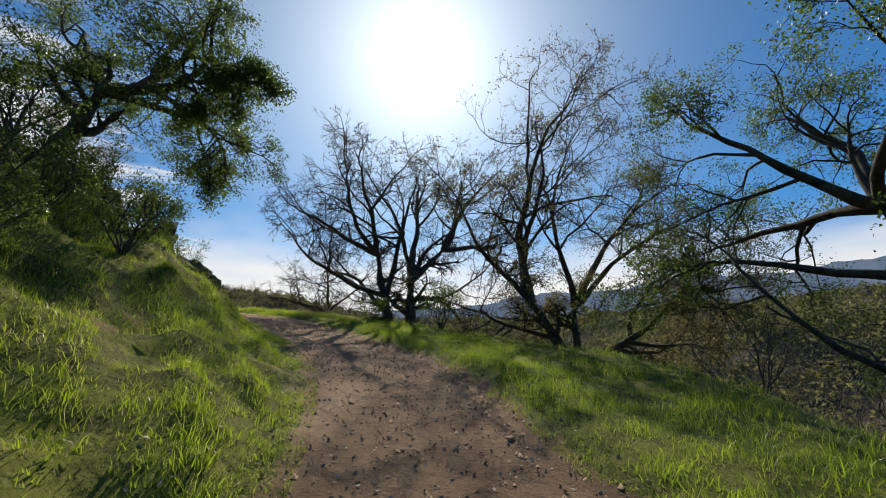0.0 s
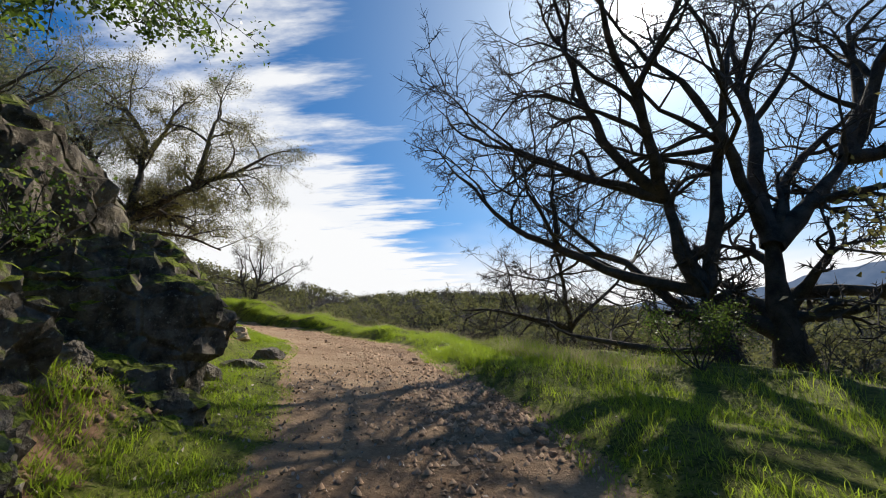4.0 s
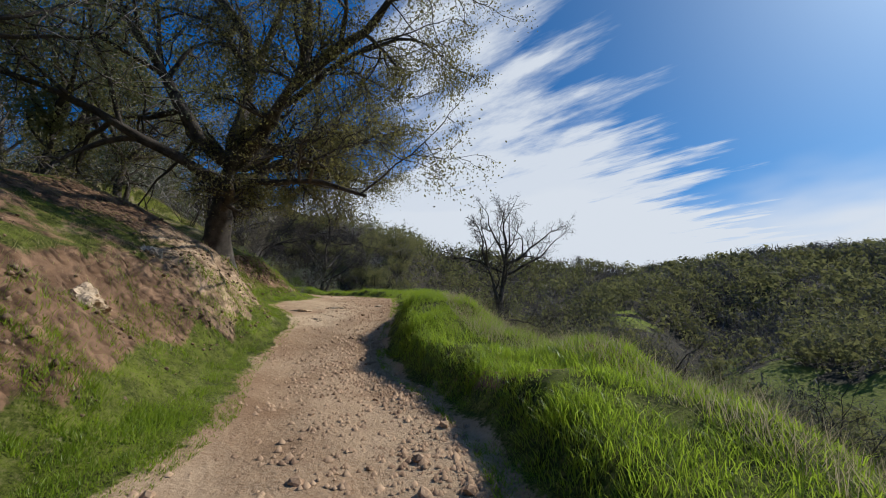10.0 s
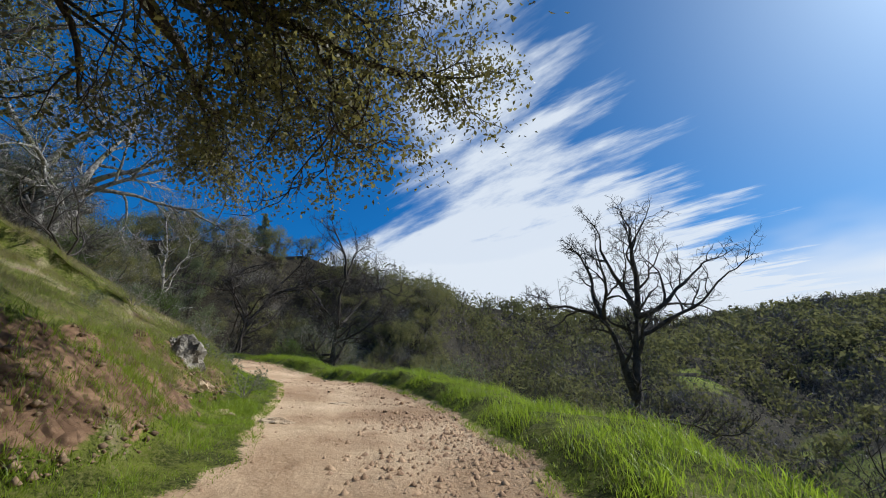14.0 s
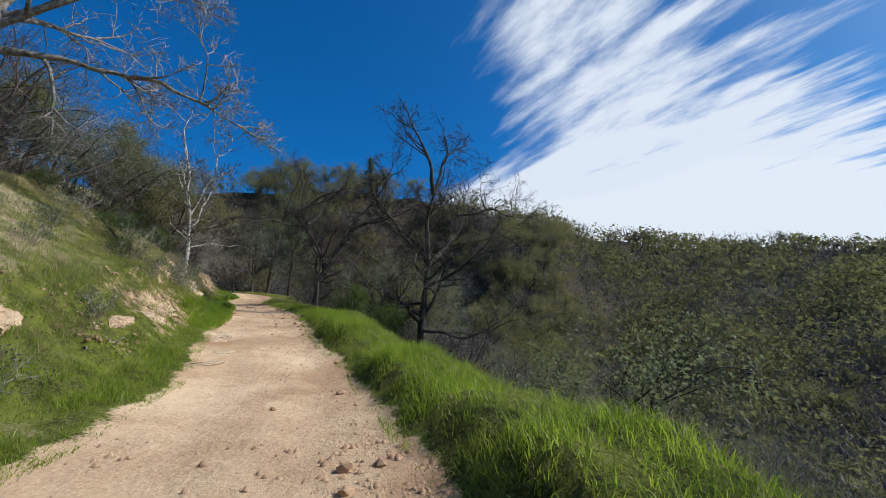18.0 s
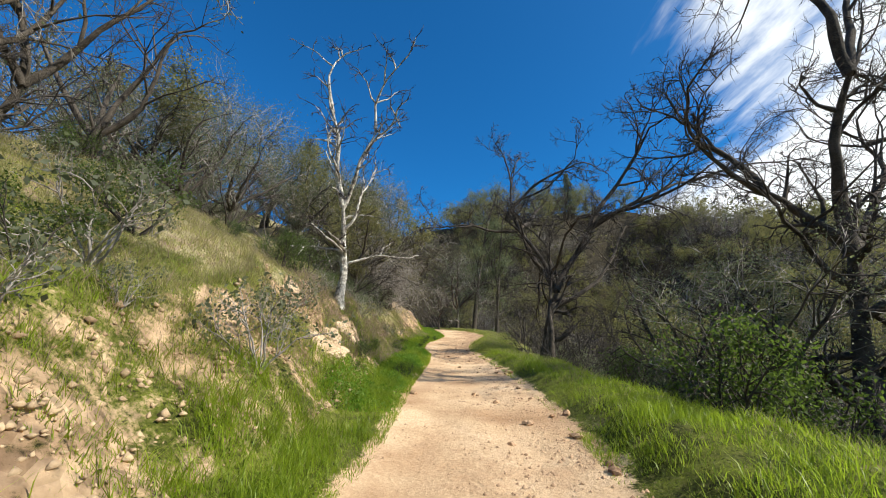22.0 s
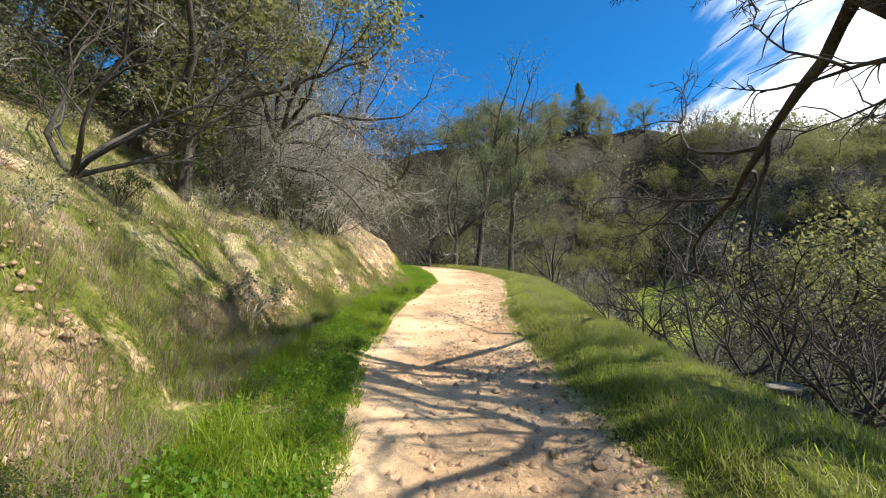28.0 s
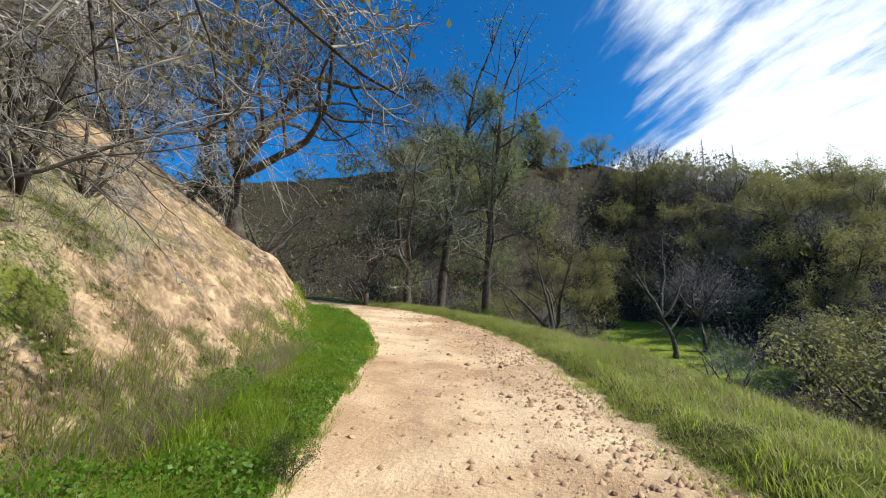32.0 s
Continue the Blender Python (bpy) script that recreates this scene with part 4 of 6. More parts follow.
    # pale slender tree on the bank
    tree(18, [((0, 0, 0), (0.03, 0.0, 1.0), 2.5, 0.125, 9, 0.09, 0.03), (0, (0.15, -0.12, 1.0), 2.4, 0.085, 8, 0.1, 0.05), (0, (-0.1, 0.3, 1.0), 2.0, 0.06, 8, 0.12, 0.05), (1, (0.05, -0.05, 1.0), 2.2, 0.045, 7, 0.12, 0.05), (0.45, (-0.5, 0.8, 0.25), 1.6, 0.035, 8, 0.25, -0.02), (0.6, (0.5, -0.8, 0.2), 1.3, 0.035, 8, 0.25, 0.0), (0.75, (-0.4, 0.8, 0.7), 1.8, 0.04, 8, 0.2, 0.04), (1.3, (0.4, 0.6, 0.8), 1.6, 0.035, 8, 0.2, 0.05), (1.6, (0.2, -0.8, 0.9), 1.5, 0.035, 8, 0.2, 0.05), (2.6, (-0.4, 0.6, 0.8), 1.5, 0.03, 8, 0.2, 0.05), (2, (0.0, 0.3, 1.0), 1.8, 0.035, 8, 0.15, 0.05)],
         [(5, 0.42, 0.5, 5, 0.24, 0.02, 0.9), (5, 0.5, 0.6, 4, 0.3, 0.0, 0.9), (4, 0.5, 0.6, 2, 0.34, 0.0, 0.85)], foot(-51.25, 13.27, -0.1), "slender pale-barked bare tree on the grassy bank", bark=BARK_WHITE, twig=TWIG, name="slender_tree", thick=0.8)
    # pale oak high on the hillside, two stems
    tree(19, [((0, 0, 0), (0.1, -0.05, 1.0), 3.0, 0.27, 8, 0.05, 0.02), ((-0.1, 0.25, 0), (-0.12, 0.3, 1.0), 3.0, 0.22, 8, 0.06, 0.02), (1, (-0.5, 0.85, 0.05), 3.4, 0.12, 10, 0.14, -0.01), (2, (-0.5, 0.85, -0.1), 3.0, 0.07, 9, 0.18, -0.01), (1, (-0.3, 0.5, 1.0), 4.0, 0.14, 9, 0.17, 0.02), (0, (0.5, -0.3, 1.0), 4.2, 0.15, 9, 0.17, 0.02), (0, (-0.3, 0.1, 1.0), 4.4, 0.15, 9, 0.17, 0.02), (0.8, (0.7, -0.5, 0.4), 4.4, 0.12, 10, 0.18, 0.0), (0.8, (0.9, 0.5, 0.3), 4.2, 0.11, 10, 0.18, -0.01), (1.7, (0.5, 0.9, 0.3), 4.4, 0.11, 10, 0.17, -0.01), (1, (0.3, 0.8, 0.6), 4.6, 0.12, 10, 0.16, 0.0)],
         AIRY, foot(-42.4, 11.5), "pale lichen-barked oak with two stems on the hillside", bark=BARK_PALE, twig=TWIG_PALE, leaf=LEAF_GREY, per=1, keep=0.25, leafsize=0.06, thick=1.2)
    # leafy oak whose limb hangs over the first bend
    tree(20, [((0, 0, 0), (0.35, 0.1, 1.0), 2.2, 0.28, 8, 0.08, 0.0), (0, (1.0, 0.1, 0.3), 3.4, 0.15, 9, 0.12, -0.02), (0, (0.7, 0.8, 0.5), 3.8, 0.14, 9, 0.14, 0.0), (0, (-0.5, 0.5, 1.0), 4.0, 0.15, 9, 0.16, 0.03), (1, (0.6, 0.2, -0.3), 1.2, 0.07, 8, 0.16, -0.06), (1.5, (0.6, 0.6, -0.1), 2.2, 0.07, 8, 0.16, -0.04), (0, (2.6, 1.6, 1.2), 2.8, 0.12, 9, 0.14, 0.02), (1.7, (0.5, -0.7, -0.1), 1.8, 0.06, 8, 0.16, -0.03)],
         LEAFY, foot(-8.9, 8.9), "leafy oak leaning out from the high bank", leaf=LEAF_GREEN, per=7, leafsize=0.06, leafspread=0.09, keep=0.85)
    tree(21, [((0, 0, 0), (-0.1, 0.1, 1.0), 6.8, 0.28, 8, 0.08, 0.0), (0, (-0.8, 0.4, 0.6), 4.4, 0.14, 9, 0.14, 0.0), (0, (-0.4, 0.9, 0.5), 4.6, 0.14, 9, 0.14, 0.0), (0, (0.5, 0.5, 1.0), 4.4, 0.14, 9, 0.16, 0.02), (0.7, (-0.4, 1.0, 0.25), 4.4, 0.12, 9, 0.14, -0.01), (0, (-0.5, -0.5, 1.0), 4.0, 0.13, 9, 0.16, 0.02)],
         LEAFY, foot(9.4, 7.4), "leafy oak on the valley side reaching over the trail", leaf=LEAF_GREEN, per=9, leafsize=0.065, leafspread=0.11, keep=0.9)
    # tree with drooping grey twigs on the high bank
    tree(22, [((0, 0, 0), (0.3, 0.3, 1.0), 1.8, 0.2, 6, 0.1, 0.0), (0, (0.6, 0.9, 0.5), 3.6, 0.12, 9, 0.16, -0.05), (0, (0.0, 1.0, 0.6), 3.6, 0.12, 9, 0.16, -0.05), (0, (-0.6, 0.8, 0.8), 3.6, 0.12, 9, 0.16, -0.03), (0, (0.8, 0.2, 0.9), 3.4, 0.12, 9, 0.16, -0.02), (0, (0.1, 0.2, 1.0), 3.8, 0.12, 9, 0.16, 0.02), (0, (-1.0, 0.3, 0.5), 3.8, 0.11, 9, 0.16, -0.02), (0.7, (-0.3, 1.0, 0.1), 3.2, 0.08, 9, 0.16, -0.05)],
         [(7, 0.5, 0.5, 5, 0.24, -0.02, 0.8), (6, 0.5, 0.55, 4, 0.28, -0.03, 0.85), (6, 0.5, 0.6, 3, 0.3, -0.03, 0.85), (5, 0.5, 0.65, 2, 0.3, -0.04, 0.8)], foot(-64.0, 4.9), "grey tree with drooping bare twigs over the high bank", bark=BARK, twig=TWIG_PALE, leaf=LEAF_OAK, per=1, keep=0.4, leafsize=0.055, thick=0.75, girth=0.55)
    # oak on the lip of the cut, stems leaning back over the hill
    tree(23, [((0, 0, 0), (0.1, -0.1, 1.0), 1.8, 0.22, 7, 0.06, 0.0), (0, (0.35, -0.25, 1.0), 3.4, 0.16, 9, 0.15, 0.02), (0, (-0.4, 0.5, 0.9), 3.6, 0.15, 9, 0.14, 0.0), (1, (0.3, 0.5, 1.0), 3.4, 0.11, 9, 0.17, 0.02), (1, (0.5, -0.9, 0.7), 3.6, 0.1, 9, 0.17, 0.0), (0.8, (-0.3, 1.0, 0.4), 4.4, 0.13, 10, 0.14, -0.02), (2, (-0.2, 0.9, 0.4), 3.4, 0.1, 9, 0.15, -0.02), (0.8, (0.3, 0.9, 0.6), 4.0, 0.12, 10, 0.15, -0.01), ((0.2, -0.3, 0), (0.5, -0.9, 0.75), 4.6, 0.17, 9, 0.07, 0.02), (8, (0.3, -0.6, 1.0), 3.4, 0.1, 9, 0.17, 0.02), (8, (0.8, -0.2, 0.6), 3.4, 0.1, 9, 0.17, 0.0), (8.6, (0.8, 0.3, 1.0), 3.2, 0.08, 9, 0.17, 0.0)],
         BARE, foot(-74.3, 1.2), "bare oak with pale lichen on the lip of the cut", twig=TWIG, leaf=LEAF_GREY, per=1, keep=0.5, leafsize=0.06)


trees_by_the_trail()

# ---- trees and brush scattered over the slopes ----


def template(seed, kind):
    """One plant of each common kind, about as high as in the woods here."""
    up = (0, 0, 1.0)
    if kind == "bare_tree":
        return tree(seed, [((0, 0, 0), up, 2.0, 0.14, 6, 0.1, 0.02), (0, (0.6, 0.2, 1), 3.2, 0.09, 7, 0.16, 0.04), (0, (-0.6, 0.3, 1), 3.2, 0.09, 7, 0.16, 0.04), (0, (0.1, -0.7, 1), 3.0, 0.09, 7, 0.16, 0.04), (0, (0, 0.1, 1), 3.6, 0.09, 7, 0.2, 0.04), (0.6, (-0.5, -0.6, 0.7), 2.4, 0.06, 7, 0.16, 0.02)], FAR, (0, 0, 0), "grey leafless oak on the wooded slope", name="bare_tree", trunk_flare=False)
    if kind == "green_tree":
        return tree(seed, [((0, 0, 0), up, 1.6, 0.16, 6, 0.1, 0.02), (0, (0.7, 0.2, 1), 3.0, 0.1, 7, 0.16, 0.02), (0, (-0.7, 0.3, 1), 3.0, 0.1, 7, 0.16, 0.02), (0, (0.1, -0.8, 1), 3.0, 0.1, 7, 0.16, 0.02), (0, (0, 0.3, 1), 3.4, 0.1, 7, 0.2, 0.04)], FAR[:2] + [(3, 0.6, 0.55, 2, 0.3, 0.0, 0.8)], (0, 0, 0), "dark green evergreen oak on the wooded slope", leaf=LEAF_HILL, per=26, leafsize=0.1, leafspread=0.22, name="evergreen_oak", trunk_flare=False)
    if kind in ("slope_oak", "slope_evergreen"):
        bare = kind == "slope_oak"
        ob = tree(seed, [((0, 0, 0), up, 1.8, 0.15, 3, 0.1, 0.02)] + [(0, (math.cos(a) * 0.7, math.sin(a) * 0.7, 1.0), 2.8, 0.09, 4, 0.18, 0.03) for a in (0.2, 1.5, 2.7, 4.0, 5.2)], [(4, 0.6, 0.5, 3, 0.32, 0.03, 0.7), (4, 0.6, 0.5, 2, 0.4, 0.0, 0.8)], (0, 0, 0), "leafless grey oak on the far valley side" if bare else "rounded evergreen oak on the far valley side",
                  bark=TWIG, leaf=None if bare else LEAF_HILL, per=0 if bare else 40, leafsize=0.12, leafspread=0.28, name="valley_oak" if bare else "valley_evergreen", trunk_flare=False, thick=0.5)
        if bare:
            rng = np.random.default_rng(seed)
            c = np.clip(rng.normal(0, 1, (4200, 3)), -2, 2) * (1.35, 1.35, 0.95) + (0, 0, 4.1)
            c += 0.35 * np.sin(c[:, [1, 2, 0]] * 2.3 + seed)
            w = (c - (0, 0, 2.4)) / np.linalg.norm(c - (0, 0, 2.4), axis=1, keepdims=True) + rng.normal(0, 0.6, c.shape)
            q = rng.uniform(0.08, 0.3, (4200, 1))
            v = np.stack([c - rng.normal(0, 0.008, c.shape), c + rng.normal(0, 0.008, c.shape), c + w * q], 1).reshape(-1, 3)
            part("twig_haze", mesh_from("twig_haze", v, np.arange(12600).reshape(-1, 3), TWIG_PALE), ob)["kind"] = "stuff"
        return ob
    if kind == "grey_tree":
        return tree(seed, [((0, 0, 0), up, 1.4, 0.15, 6, 0.1, 0.02)] + [(0, (math.cos(a) * 0.8, math.sin(a) * 0.8, 0.9), 3.0, 0.08, 7, 0.2, 0.02) for a in (0.4, 1.6, 2.9, 4.1, 5.3)] + [(0, (0, 0.2, 1), 3.2, 0.08, 7, 0.2, 0.04)], [(5, 0.55, 0.5, 4, 0.28, 0.02, 0.7), (5, 0.6, 0.5, 3, 0.3, 0.0, 0.8), (5, 0.65, 0.55, 1, 0.3, 0.0, 0.8)], (0, 0, 0), "grey-brown scrub oak with sparse leaves on the hillside", twig=TWIG_PALE, leaf=LEAF_GREY if seed % 2 else LEAF_OAK, per=7, keep=0.85, leafsize=0.055, leafspread=0.18, name="scrub_oak", trunk_flare=False, thick=0.8)
    if kind == "drooper":
        return tree(seed, [((0, 0, 0), (math.cos(a) * 0.5, math.sin(a) * 0.5, 1.0), 1.9, 0.02, 7, 0.22, -0.06) for a in (0.3, 1.2, 2.3, 3.1, 4.2, 5.4)], [(7, 0.55, 0.5, 5, 0.26, -0.03, 0.8), (8, 0.55, 0.5, 3, 0.3, -0.05, 0.85), (7, 0.5, 0.6, 2, 0.32, -0.06, 0.8)], (0, 0, 0), "shrub of fine grey drooping twigs over the high bank", bark=TWIG, twig=TWIG_PALE, name="drooping_shrub", trunk_flare=False, thick=0.28)
    if kind == "brush":
        return tree(seed, [((0, 0, 0), (math.cos(a) * 0.8, math.sin(a) * 0.8, 0.9), 1.4, 0.028, 6, 0.26, 0.0) for a in (0.3, 1.2, 2.3, 3.1, 4.2, 5.4)], [(4, 0.6, 0.6, 3, 0.25, 0.03, 0.6), (4, 0.6, 0.6, 2, 0.3, 0.0, 0.7), (3, 0.65, 0.6, 2, 0.3, 0.0, 0.8)], (0, 0, 0), "leafless grey brush on the hillside", bark=TWIG, twig=TWIG_PALE if seed % 2 else TWIG, name="brush", trunk_flare=False, thick=0.5)
    if kind == "bush":
        return tree(seed, [((0, 0, 0), (math.cos(a) * 0.7, math.sin(a) * 0.7, 0.9), 1.0, 0.02, 5, 0.2, 0.02) for a in (0.2, 1.0, 1.9, 2.8, 3.9, 4.8, 5.6)], [(5, 0.5, 0.6, 3, 0.25, 0.03, 0.6), (4, 0.55, 0.6, 2, 0.3, 0.0, 0.7)], (0, 0, 0), "dense green bush with small glossy leaves", bark=TWIG, twig=TWIG, leaf=LEAF_GREEN, per=9, leafsize=0.05, leafspread=0.10, name="green_bush", trunk_flare=False, thick=0.35)
    if kind == "round_bush":
        return tree(seed, [((0, 0, 0), (math.cos(a) * 0.8, math.sin(a) * 0.8, 0.9), 1.1, 0.025, 5, 0.2, 0.0) for a in (0.2, 1.0, 1.9, 2.8, 3.9, 4.8, 5.6)], [(5, 0.55, 0.6, 3, 0.25, 0.02, 0.7), (4, 0.6, 0.6, 2, 0.3, 0.0, 0.8)], (0, 0, 0), "rounded olive-green shrub on the slope", bark=TWIG, twig=TWIG, leaf=LEAF_GREY if seed % 2 else LEAF_OAK, per=16, leafsize=0.045, leafspread=0.13, name="olive_shrub", trunk_flare=False, thick=0.35)
    if kind == "sage":
        return tree(seed, [((0, 0, 0), (math.cos(a) * 0.6, math.sin(a) * 0.6, 0.9), 0.5, 0.01, 4, 0.2, 0.02) for a in (0.2, 1.0, 1.9, 2.8, 3.9, 4.8, 5.6)], [(5, 0.5, 0.6, 3, 0.25, 0.03, 0.6), (3, 0.55, 0.6, 2, 0.3, 0.0, 0.7)], (0, 0, 0), "low grey-green shrub in the bank grass", bark=TWIG_PALE, twig=TWIG_PALE, leaf=LEAF_GREY, per=2, leafsize=0.045, leafspread=0.05, name="low_shrub", trunk_flare=False, thick=0.18)
    return tree(seed, [((0, 0, 0), up, 11.0, 0.2, 14, 0.03, 0.02)] + [(0.3 + 0.07 * k, (math.cos(k * 2.4), math.sin(k * 2.4), 0.35), 2.6 - 0.18 * k, 0.05, 6, 0.12, 0.05) for k in range(10)], [(6, 0.42, 0.5, 3, 0.2, 0.04, 0.7), (5, 0.5, 0.5, 2, 0.3, 0.04, 0.7)], (0, 0, 0), "tall thin-needled grey pine among the oaks", leaf=NEEDLE, per=14, keep=0.75, leafsize=0.2, leafspread=0.26, slim=0.08, name="grey_pine", trunk_flare=False)


def scatter():
    rng = np.random.default_rng(8)
    kinds = {k: [template(100 + 7 * i + 50 * j, k) for j in range(2)] for i, k in enumerate(("bare_tree", "green_tree", "brush", "bush", "sage", "slope_oak", "slope_evergreen", "grey_tree", "drooper", "round_bush"))}
    kinds["pine"] = [template(300, "pine")]
    used = set()

    def put(kind, x, y, size, dz=-0.05):
        for ob in kinds[kind]:
            ob["group"] = {"bare_tree": "bare trees on the slopes", "green_tree": "evergreen oaks on the slopes", "brush": "brush on the hillside", "bush": "green bushes", "sage": "low shrubs on the bank", "pine": "grey pines", "slope_oak": "oaks on the valley side", "slope_evergreen": "evergreens on the valley side", "grey_tree": "scrub oaks on the hillside", "drooper": "drooping shrubs over the bank", "round_bush": "olive shrubs on the slopes"}[kind]
        fresh = [o for o in kinds[kind] if o.name not in used]
        m = pose(x, y, ground_at(x, y) + dz, rng.normal(0, 3), rng.normal(0, 3), rng.uniform(0, 360)) @ Matrix.Scale(size, 4)
        if fresh:
            used.add(fresh[0].name)
            fresh[0].matrix_basis = m
        else:
            source = kinds[kind][rng.integers(len(kinds[kind]))]
            copy_thing(source, m @ Matrix.Scale(1 / source.scale[0], 4))

    def in_view_of_glade(x, y):
        """The open slope between the upper trail and the glade across the valley."""
        far = -68 - x
        return 3 < far < 66 and abs(y - (10.5 + 0.235 * far)) < 2.5 + 0.15 * far

    def strewn(kind, count, s0, s1, n0, n1, lo, hi, apart):
        """So many of a kind in a stretch of the trail's side."""
        got = []
        for _ in range(count * 12):
            if len(got) == count:
                break
            x, y, z = at_trail(rng.uniform(s0, s1), rng.uniform(n0, n1))
            n = land(x, y)[2][0]
            if in_view_of_glade(x, y) and not (kind == "brush" and hi < 0.8):
                continue
            if all((x - a) ** 2 + (y - b) ** 2 > apart**2 for a, b in got) and min(abs(n0), abs(n1)) - 0.3 < abs(n) < max(abs(n0), abs(n1)) + 8:
                got.append((x, y))
                put(kind, x, y, rng.uniform(lo, hi))

    # single plants that stand out
    for kind, x, y, size in (("bush", -0.2, 15.6, 1.25), ("bush", -6.9, 20.9, 0.6), ("bush", -2.9, 17.0, 0.7), ("grey_tree", -52.8, 21.6, 0.8), ("bare_tree", -55.2, 20.8, 0.8), ("bush", -50.6, 21.6, 1.2), ("bush", -52.6, 21.2, 1.3), ("bush", -49.2, 20.6, 1.0), ("bush", -54.2, 19.4, 0.9), ("sage", -47.1, 15.6, 1.1), ("sage", -53.9, 11.9, 1.3), ("sage", -54.6, 11.0, 1.2), ("sage", -52.8, 12.1, 1.0), ("bare_tree", -84.0, 0.4, 1.0), ("pine", -86.6, 3.2, 1.3), ("pine", -88.2, 5.4, 1.35), ("grey_tree", -84.6, 2.2, 1.5), ("pine", -164.5, 42.0, 0.7), ("pine", -184.0, 66.0, 0.75), ("pine", -150.0, 76.0, 0.6), ("bare_tree", -80.5, -2.6, 0.9), ("bare_tree", -75.8, -1.5, 1.0)):
        put(kind, x, y, size)
    for kind, x, y, size in (("brush", -58.2, 8.2, 1.2), ("green_tree", -60.6, 6.6, 0.9), ("green_tree", -62.5, 4.4, 1.0), ("green_tree", -64.8, 3.0, 1.0), ("green_tree", -59.6, 4.4, 0.9), ("round_bush", -62.0, 6.0, 1.0), ("brush", -66.5, 5.0, 0.7), ("bare_tree", -33.5, 13.4, 0.9), ("green_tree", -28.5, 12.8, 1.1), ("grey_tree", -26.0, 11.5, 1.3), ("grey_tree", -30.8, 14.0, 1.1), ("green_tree", -24.0, 12.4, 1.0), ("grey_tree", -22.0, 12.5, 1.1), ("green_tree", -31.6, 12.2, 1.1), ("grey_tree", -20.0, 12.0, 1.0), ("grey_tree", -52.3, 5.2, 1.0), ("green_tree", -51.0, 3.2, 1.0), ("green_tree", -60.6, 2.4, 1.0), ("bare_tree", -124.6, 22.7, 2.6), ("slope_oak", -128.0, 27.0, 2.2), ("slope_oak", -106.0, 23.0, 1.4), ("grey_tree", -55.2, 3.6, 1.1), ("bare_tree", -49.0, 6.0, 1.1), ("bare_tree", -46.0, 8.5, 1.0), ("grey_tree", -58.6, 4.2, 0.95), ("grey_tree", -60.4, 5.4, 1.0), ("grey_tree", -62.6, 3.8, 1.15), ("bare_tree", -61.5, 3.2, 1.0), ("grey_tree", -67.5, 2.6, 0.8), ("bush", -50.5, 12.7, 0.7), ("bush", -46.0, 14.4, 0.7), ("bush", -44.6, 15.6, 0.5), ("sage", -45.1, 15.5, 1.4), ("sage", -46.4, 16.2, 1.3), ("grey_tree", -61.0, -6.2, 1.7), ("grey_tree", -57.0, -7.2, 1.6), ("bare_tree", -53.8, -5.4, 1.5), ("grey_tree", -49.0, -3.0, 1.5), ("bare_tree", -58.8, -3.6, 1.3), ("bush", -49.6, 13.0, 0.6)):
        put(kind, x, y, size)
    for kind, x, y, size in (("bush", -54.5, 10.2, 0.5), ("drooper", -64.9, 5.4, 1.3), ("drooper", -66.3, 5.0, 1.4), ("drooper", -67.4, 4.6, 1.3), ("drooper", -68.2, 4.0, 1.4), ("drooper", -66.9, 3.9, 1.6), ("drooper", -65.5, 3.5, 1.5), ("drooper", -69.2, 3.4, 1.3), ("drooper", -63.8, 5.6, 1.2), ("drooper", -62.6, 5.2, 1.4), ("drooper", -65.6, 4.3, 1.0), ("drooper", -67.2, 3.6, 1.1), ("drooper", -64.4, 4.2, 1.0), ("drooper", -68.8, 2.6, 1.1), ("drooper", -66.4, 2.6, 1.2), ("grey_tree", -65.4, 2.0, 1.1), ("grey_tree", -70.2, 0.4, 1.0), ("bush", -64.2, 5.2, 0.8), ("bush", -63.3, 5.6, 0.7), ("grey_tree", -72.5, -1.5, 0.9), ("round_bush", -40.6, 26.4, 1.55), ("round_bush", -64.6, 5.2, 0.8), ("round_bush", -65.8, 4.6, 0.9), ("round_bush", -63.2, 5.8, 0.7), ("round_bush", -58.2, 6.2, 1.0), ("round_bush", -56.6, 6.6, 0.8), ("bush", -6.9, 10.9, 0.8), ("bush", -7.8, 7.2, 1.2), ("bush", -7.6, 5.2, 1.2), ("bush", -7.2, 3.2, 1.1)):
        put(kind, x, y, size)
    strewn("bare_tree", 6, -2, 15, -24, -11, 0.7, 1.1, 4.0)
    strewn("bare_tree", 8, 40, 84, -20, -12, 0.6, 0.9, 4.0)
    strewn("grey_tree", 6, 40, 84, -20, -11, 0.5, 0.8, 5.0)
    strewn("bare_tree", 8, 46, 82, 8.5, 15, 0.6, 1.0, 3.0)
    strewn("grey_tree", 14, 46, 84, 8.5, 15, 0.6, 1.0, 3.0)

    def hillside(kind, count, az0, az1, r0, r1, lo, hi, apart):
        """So many of a kind on the slopes round the valley, clear of the glade."""
        got = []
        for _ in range(count * 10):
            if len(got) == count:
                break
            a, r = radians(rng.uniform(az0, az1)), rng.uniform(r0**2, r1**2) ** 0.5
            x, y = HUB[0] - math.sin(a) * r, HUB[1] + math.cos(a) * r
            n = land(x, y)[2][0]
            if not in_view_of_glade(x, y) and abs(n) > 15 and open_ground(np.array([x]), np.array([y]))[0] < 0.3 and all((x - p) ** 2 + (y - q) ** 2 > apart**2 for p, q in got):
                got.append((x, y))
                put(kind, x, y, rng.uniform(lo, hi), -0.15)

